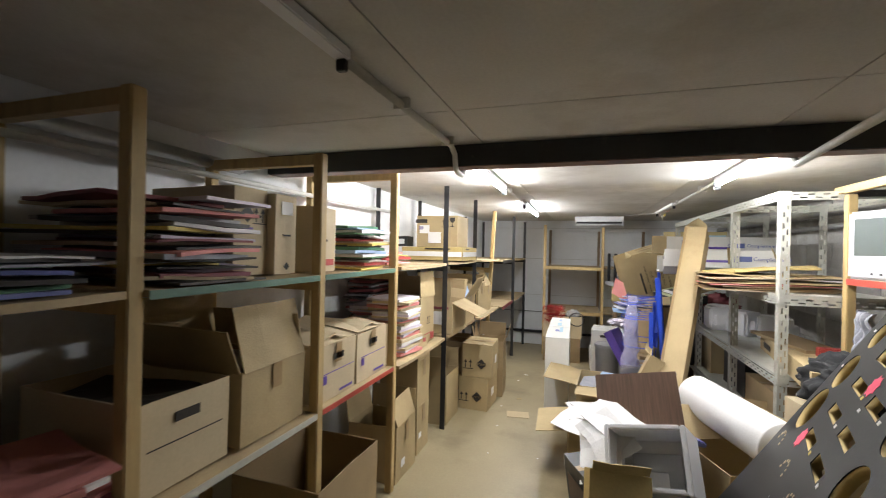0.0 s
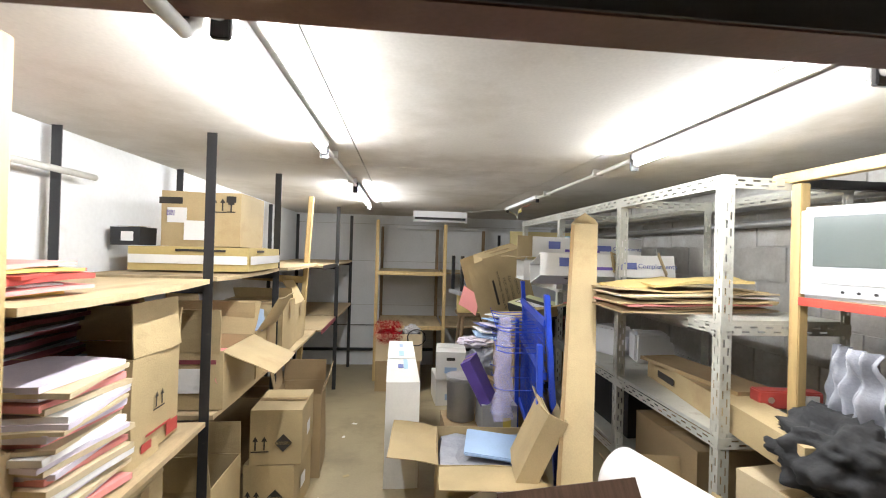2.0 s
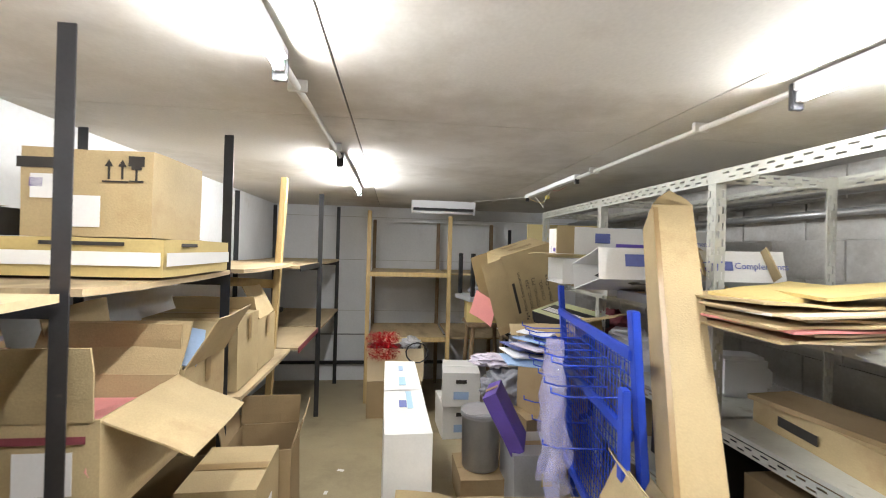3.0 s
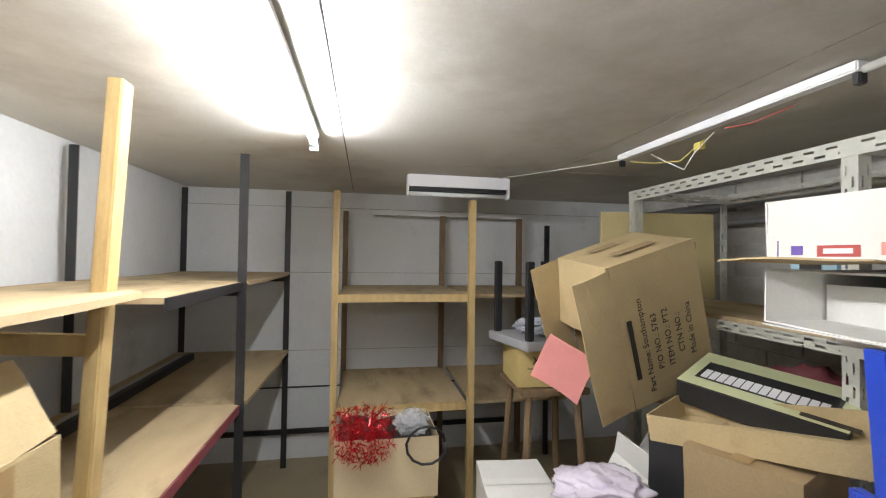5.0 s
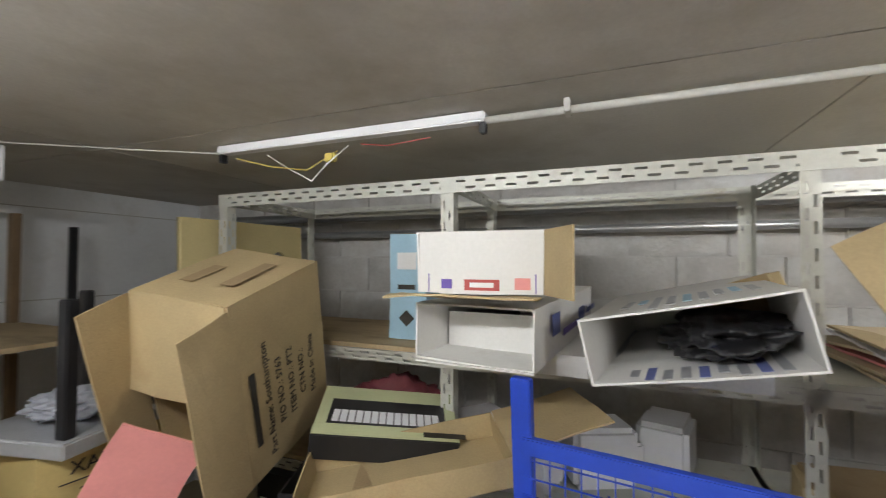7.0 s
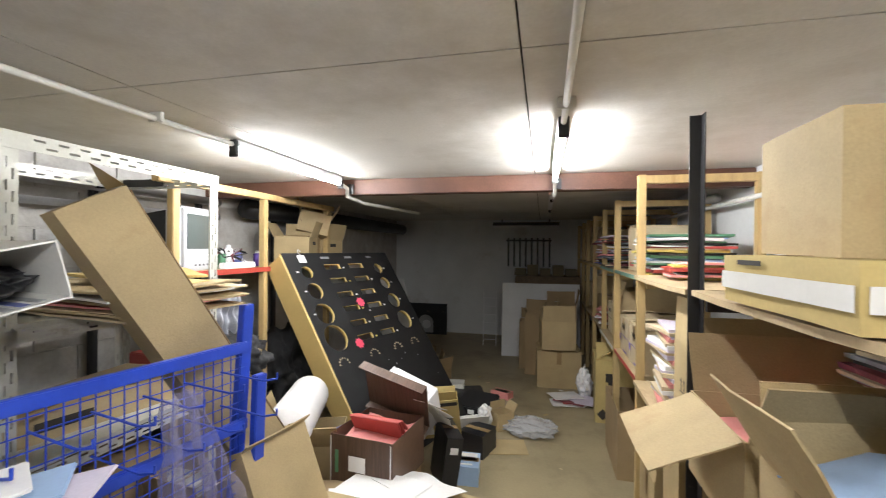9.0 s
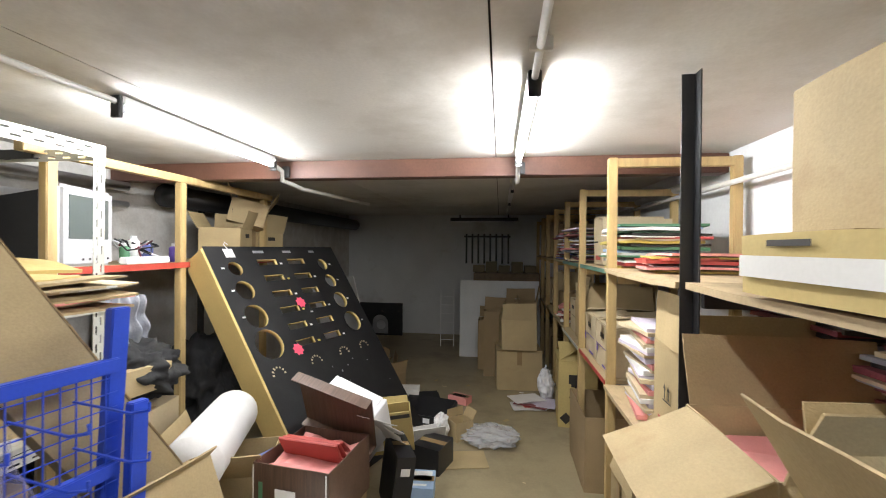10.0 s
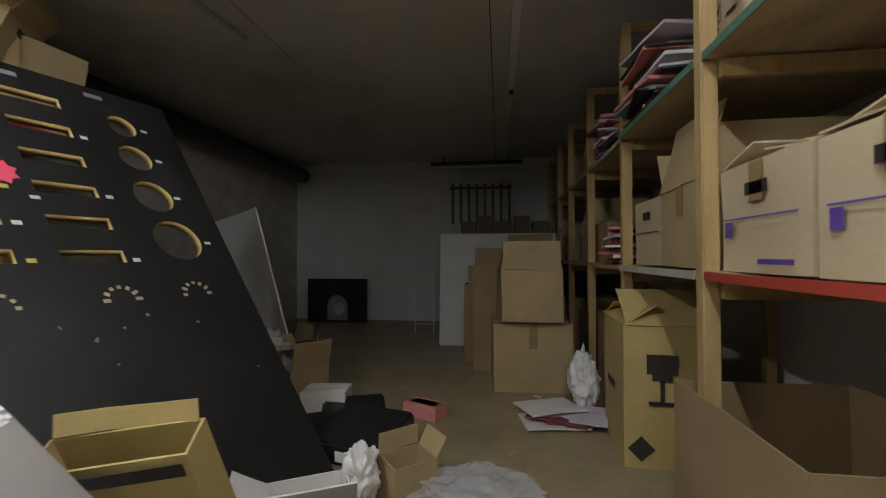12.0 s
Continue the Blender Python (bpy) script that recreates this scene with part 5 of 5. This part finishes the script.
carton("brown carton with flaps up on the shelf", 0.3, 0.3, 0.25, pose(1.72, 1.28, 1.38), KRAFT2, seed=124)
drape("jacket", "grey cloth hanging under the shelf", "cloth", pose(1.42, 2.62, 1.22, 0, 0, 80), 0.30, 0.42, GREYF, 4, 5, 0.03, 0.7)
crumple("jacket_heap", "heap of black jackets and bags", pose(1.40, 2.62, 0.66, 0, 0, 15), 0.50, 0.50, 0.36, FABRIC, "clothes", 11)
C(1.20, 1.60, 2.50, 2.90, 0, 0.665, "tall buff carton under a heap of black jackets", 8, card=BUFF, seed=212, prints=[("bar", "t", 0.3, 0.5, 0.03, 0.2), ("bar", "b", 0.5, 0.3, 0.2, 0.03)])
crumple("bin_bag", "black bin bag on the floor", pose(1.80, 2.66, 0.0), 0.5, 0.5, 0.84, BLACKP, "bag", 12)
crumple("bin_bag", "black bin bag against the shelf", pose(1.72, 1.6, 0.0), 0.5, 0.7, 0.9, FABRIC, "bag", 13)

# ---- black display panel leaning on the unit ----
TL, wu = Vector((1.374, 2.112, 1.481)), Vector((-0.326, -0.945, 0.0)).normalized()
du = (Vector((-0.487, 0.168, -0.857)) + wu * 0.08).normalized()
N_ = wu.cross(du).normalized()
if N_.x > 0:
    N_ = -N_
PW, PH = 1.19, 1.715
dp = thing("display_stand", "black laminated display panel with round and slot cutouts, leaning", "display panel", Matrix.Translation(TL))
SKEW = Matrix(((wu.x, du.x, N_.x, 0), (wu.y, du.y, N_.y, 0), (wu.z, du.z, N_.z, 0), (0, 0, 0, 1)))
holes = []
for u, v, r_ in ((0.162, 0.170, 0.052), (0.160, 0.333, 0.068), (0.152, 0.525, 0.084), (0.152, 0.726, 0.104), (0.982, 0.167, 0.050), (0.980, 0.322, 0.058), (0.982, 0.502, 0.070), (0.999, 0.699, 0.086)):
    holes.append(disc(u, v, r_, 32))
ROWS = [0.130 + 0.128 * k for k in range(6)]
for u in (0.440, 0.712):
    for v in ROWS:
        holes.append(rect(u - 0.085, u + 0.085, v - 0.024, v + 0.024))
part("front_panel", cut_sheet(rect(0, PW, 0, PH), holes, 0.003), BOARDK, dp).matrix_basis = pose(0, 0, -0.003)
part("core_panel", cut_sheet(rect(0.001, PW - 0.001, 0.001, PH - 0.001), holes, 0.032), MDF, dp, "raw yellow board").matrix_basis = pose(0, 0, -0.0355)
part("side_panel", box(-0.016, -0.002, 0.02, PH - 0.12, -0.19, -0.0045), MDF, dp, "raw yellow side board")
for u, v in ((0.560, 0.475), (0.345, 0.810)):
    rr = [(u + (0.046 if k % 2 else 0.034) * math.cos(k * math.pi / 8), v + (0.046 if k % 2 else 0.034) * math.sin(k * math.pi / 8)) for k in range(16)]
    part("star_sticker", cut_sheet(rr, [], 0.001), STAR, dp, "bright pink star sticker").matrix_basis = pose(0, 0, 0.0006)
for k, v in enumerate(ROWS):
    for u in (0.545, 0.815):
        if u < 0.6 or k % 2:
            part("price_tag", box(u, u + 0.022, v + 0.008, v + 0.022, 0.0004, 0.0014), YELLOW if (k + (u > 0.6)) % 2 else PAPER, dp)
for u, v in ((0.072, 0.165), (0.07, 0.33), (0.06, 0.52), (1.06, 0.17), (1.065, 0.32), (1.07, 0.5), (1.11, 0.71), (0.62, 0.56)):
    part("price_tag", box(u - 0.012, u + 0.012, v - 0.006, v + 0.006, 0.0004, 0.0014), PAPER, dp)
part("hang_label", box(0.13, 0.20, 0.02, 0.085, 0.0004, 0.0014), PAPER, dp)
part("hang_hook", tube([(0.165, 0.02, 0.004), (0.15, -0.01, 0.006), (0.165, -0.03, 0.006), (0.18, -0.01, 0.006)], 0.003, 6), WHITEP, dp)
for u in (0.12, 0.45, 0.74, 0.98):
    rs = random.Random(int(u * 100))
    for k in range(7):
        a_ = math.pi * (1 + k / 6)
        part("scuff_mark", flat(0.016 * rs.uniform(0.6, 1.3), 0.011, pose(u + 0.045 * math.cos(a_), 0.93 + 0.045 * math.sin(a_), 0.0004, 0, 0, math.degrees(a_))), BUFF, dp)
rs = random.Random(77)
for k in range(14):
    part("chip_mark", flat(rs.uniform(0.004, 0.011), rs.uniform(0.004, 0.009), pose(rs.uniform(0.1, 1.1), rs.uniform(0.97, 1.35), 0.0004, 0, 0, rs.uniform(0, 90))), TINM, dp)
for u, w_ in ((0.40, 0.09), (0.66, 0.08), (0.92, 0.06)):
    part("print_bar", box(u - w_ / 2, u + w_ / 2, 0.035, 0.055, 0.0004, 0.0012), TINM, dp)

for ch in dp.children:
    ch.data.transform(SKEW @ ch.matrix_basis)
    ch.matrix_basis = Matrix()

# ---- far dark end ----
wp = thing("white_board", "large white board leaning at the dark end", "panel", pose(-0.50, -1.20, 0, 7, 0, 2))
part("panel", box(-0.54, 0.54, -0.02, 0, 0, 1.04, None, 0.003), WALLM, wp)
carton("brown carton with a taped front on the floor", 0.47, 0.42, 0.41, pose(-0.70, -0.12, 0, 0, 0, 3), KRAFT, seed=130, tape="b")
carton("brown carton tipped on another", 0.36, 0.34, 0.31, pose(-0.69, -0.02, 0.42, 4, 0, 5), KRAFT, (None, 70, None, 90), seed=131)
for k, (x, y, h_) in enumerate(((-0.5, -0.5, 0.75), (-0.75, -0.55, 0.86), (-0.42, -0.75, 0.6))):
    C(x - 0.18, x + 0.18, y - 0.14, y + 0.14, 0, h_, "flattened brown cartons stacked on end", card=KRAFT2, seed=132 + k, flaps=(100, None, 90, None), group="cartons at the dark end")
sheet_stack("red_folders", "slipped pile of dark red folders on the floor", pose(-0.82, 0.50, 0), 0.30, 0.24, 5, [LILAC, PAPER, MAROON, RED, MAROON], 0.012, 0.05, 60, 10)
crumple("white_bag", "crumpled white plastic bag on the floor", pose(-0.95, 0.36, 0), 0.16, 0.2, 0.34, WHITEP, "bag", 14)
crumple("clear_film_heap", "crumpled clear plastic film on the floor", pose(-0.44, 1.32, 0), 0.46, 0.36, 0.12, FILM, "plastic film", 15)
carton("small white carton on the floor", 0.22, 0.16, 0.15, pose(0.36, 0.62, 0, 0, 0, 6), WCARD, seed=140, name="white_carton")
for k, (x, y, z, w, d, h, a) in enumerate(((0.18, 0.72, 0, 0.3, 0.24, 0.12, 20), (0.06, 0.95, 0, 0.34, 0.3, 0.14, -15), (0.3, 0.95, 0, 0.3, 0.3, 0.10, 30))):
    t = thing("fax_machine", "black office telephone and fax machine on the floor", "fax machine", pose(x, y, z, 0, 0, a), "office machines")
    q = box(-w / 2, w / 2, -d / 2, d / 2, 0, h, None, 0.012)
    for v in q.verts:
        if v.co.z > h * 0.6 and v.co.y > 0:
            v.co.z *= 0.6
    part("casing", q, BLACKP, t)
    part("paper_label", box(-0.03, 0.03, d / 2 + 0.001, d / 2 + 0.003, 0.02, 0.06), PAPER, t)
    for j in range(6):
        part("key", box(-0.06 + 0.022 * (j % 3), -0.046 + 0.022 * (j % 3), 0.03 + 0.02 * (j // 3), 0.042 + 0.02 * (j // 3), h * 0.6, h * 0.6 + 0.004), SILVER, t)
carton("pink and black phone carton on the floor", 0.2, 0.12, 0.06, pose(-0.13, 0.52, 0, 0, 0, -25), PINK, seed=141, name="phone_box", prints=[("bar", "t", 0.5, 0.5, 0.14, 0.06, INK)])
carton("white carton lying open on the floor", 0.24, 0.20, 0.13, pose(0.04, 1.50, 0.002, 0, 0, 28), WCARD, (None, 150, None, 120), seed=142, name="white_carton")
crumple("tissue", "crumpled white tissue on the heap", pose(-0.06, 1.34, 0.0), 0.13, 0.13, 0.22, PAPER, "tissue", 16)
carton("small torn brown carton on the floor", 0.16, 0.14, 0.14, pose(-0.20, 1.26, 0, 0, 0, 40), KRAFT, (120, None, 90, None), seed=143)
t = thing("card_sheet", "flat brown card on the floor", "cardboard", pose(-0.26, 1.62, 0.002, 0, 0, 12))
part("card", box(-0.16, 0.14, -0.12, 0.12, 0, 0.005), KRAFT, t)
carton("dark box tipped beside the heap", 0.2, 0.22, 0.16, pose(-0.06, 1.72, 0, 0, 0, -20), BLACKP, seed=144, name="dark_box")
for k, (x, y, a) in enumerate(((0.72, 0.30, 20), (0.60, 0.48, -30), (0.88, 0.12, 50))):
    carton("battered carton and rubbish by the wall", 0.28, 0.24, 0.24, pose(x, y, 0, 0, 0, a), KRAFT2, (100, 120, None, 140), seed=145 + k, group="battered cartons")
crumple("rubbish_bag", "crumpled clear and grey rubbish", pose(0.80, 0.42, 0.0), 0.3, 0.3, 0.42, FILM, "rubbish", 17)
t = thing("white_sheet_board", "curved white board leaning by the wall", "board", pose(1.22, -0.35, 0, -12, 6, -30))
q = box(-0.4, 0.4, -0.006, 0.006, 0, 1.15)
bmesh.ops.subdivide_edges(q, edges=q.edges, cuts=6, use_grid_fill=True)
for v in q.verts:
    v.co.y += 0.25 * v.co.x * v.co.x
part("board", q, WALLM, t)
fp_ = thing("fire_surround", "black cast fireplace insert with an arched opening", "fireplace", pose(1.50, -2.42, 0, 90, 0, 180))
arch = [(0.14 * math.cos(k * math.pi / 12), 0.20 + 0.14 * math.sin(k * math.pi / 12)) for k in range(13)] + [(-0.14, 0.02), (0.14, 0.02)]
part("front_plate", cut_sheet(rect(-0.38, 0.38, 0, 0.54), [arch], 0.05), BLACKM, fp_)
part("inner_plate", cut_sheet(rect(-0.16, 0.16, 0.0, 0.38), [disc(0, 0.16, 0.08)], 0.02), TINM, fp_).matrix_basis = pose(0, 0, -0.03)
gr = thing("wall_grille", "row of dark upright bars on the far wall", "grille", pose(-0.25, Y0 + 0.03, 1.22))
for k in range(8):
    part("bar", box(-0.40 + k * 0.1, -0.37 + k * 0.1, -0.015, 0.015, 0, 0.5), BLACKM, gr)
part("rail", box(-0.42, 0.36, -0.028, -0.016, 0.44, 0.47), BLACKM, gr)
cab = thing("dark_cabinet", "dark low cabinet behind a leaning board", "cabinet", pose(-0.6, -2.2, 0))
part("cabinet_body", box(-0.5, 0.5, -0.3, 0.3, 0, 1.1, None, 0.006), OLDWOOD, cab)
part("door", box(-0.48, -0.01, 0.301, 0.318, 0.05, 1.05, None, 0.004), OLDWOOD, cab)
part("door", box(0.01, 0.48, 0.301, 0.318, 0.05, 1.05, None, 0.004), OLDWOOD, cab)
for k in range(5):
    C(-1.05 + 0.2 * k, -0.88 + 0.2 * k, -2.35, -2.05, 1.102, 0.10 + 0.06 * (k % 2), "dark box file on a cabinet", card=BROWNF, name="box_file", group="box files", seed=150 + k)
wg_ = thing("wire_rack", "small white wire rack standing in the dark", "rack", pose(0.28, -1.75, 0))
for k in range(6):
    part("wire", tube([(-0.1, 0, 0.1 + 0.13 * k), (0.1, 0, 0.1 + 0.13 * k)], 0.004, 6), WHITEP, wg_)
for s in (-1, 1):
    part("upright", tube([(s * 0.1, 0, 0), (s * 0.1, 0, 0.85)], 0.006, 6), WHITEP, wg_)
# scraps on the floor
rr = random.Random(21)
for k in range(26):
    x, y = rr.uniform(-0.75, -0.05), rr.uniform(-1.2, 5.2)
    if k % 3 == 0:
        x, y = rr.uniform(-0.5, 0.4), rr.uniform(-1.2, 1.5)
    t = thing("paper_scrap", "small pale scrap of paper on the floor", "scrap", pose(x, y, 0.0015, 0, 0, rr.uniform(0, 180)), "floor scraps")
    s = rr.uniform(0.006, 0.028)
    part("scrap", box(-s, s, -s * 0.6, s * 0.6, 0, 0.001), rr.choice((PAPER, BUFF, PAPER, KRAFT)), t)
t = thing("card_sheet", "pale brown card lying in the aisle", "cardboard", pose(-0.52, 3.72, 0.001, 0, 0, 10))
part("card", box(-0.1, 0.1, -0.07, 0.07, 0, 0.004), BUFF, t)
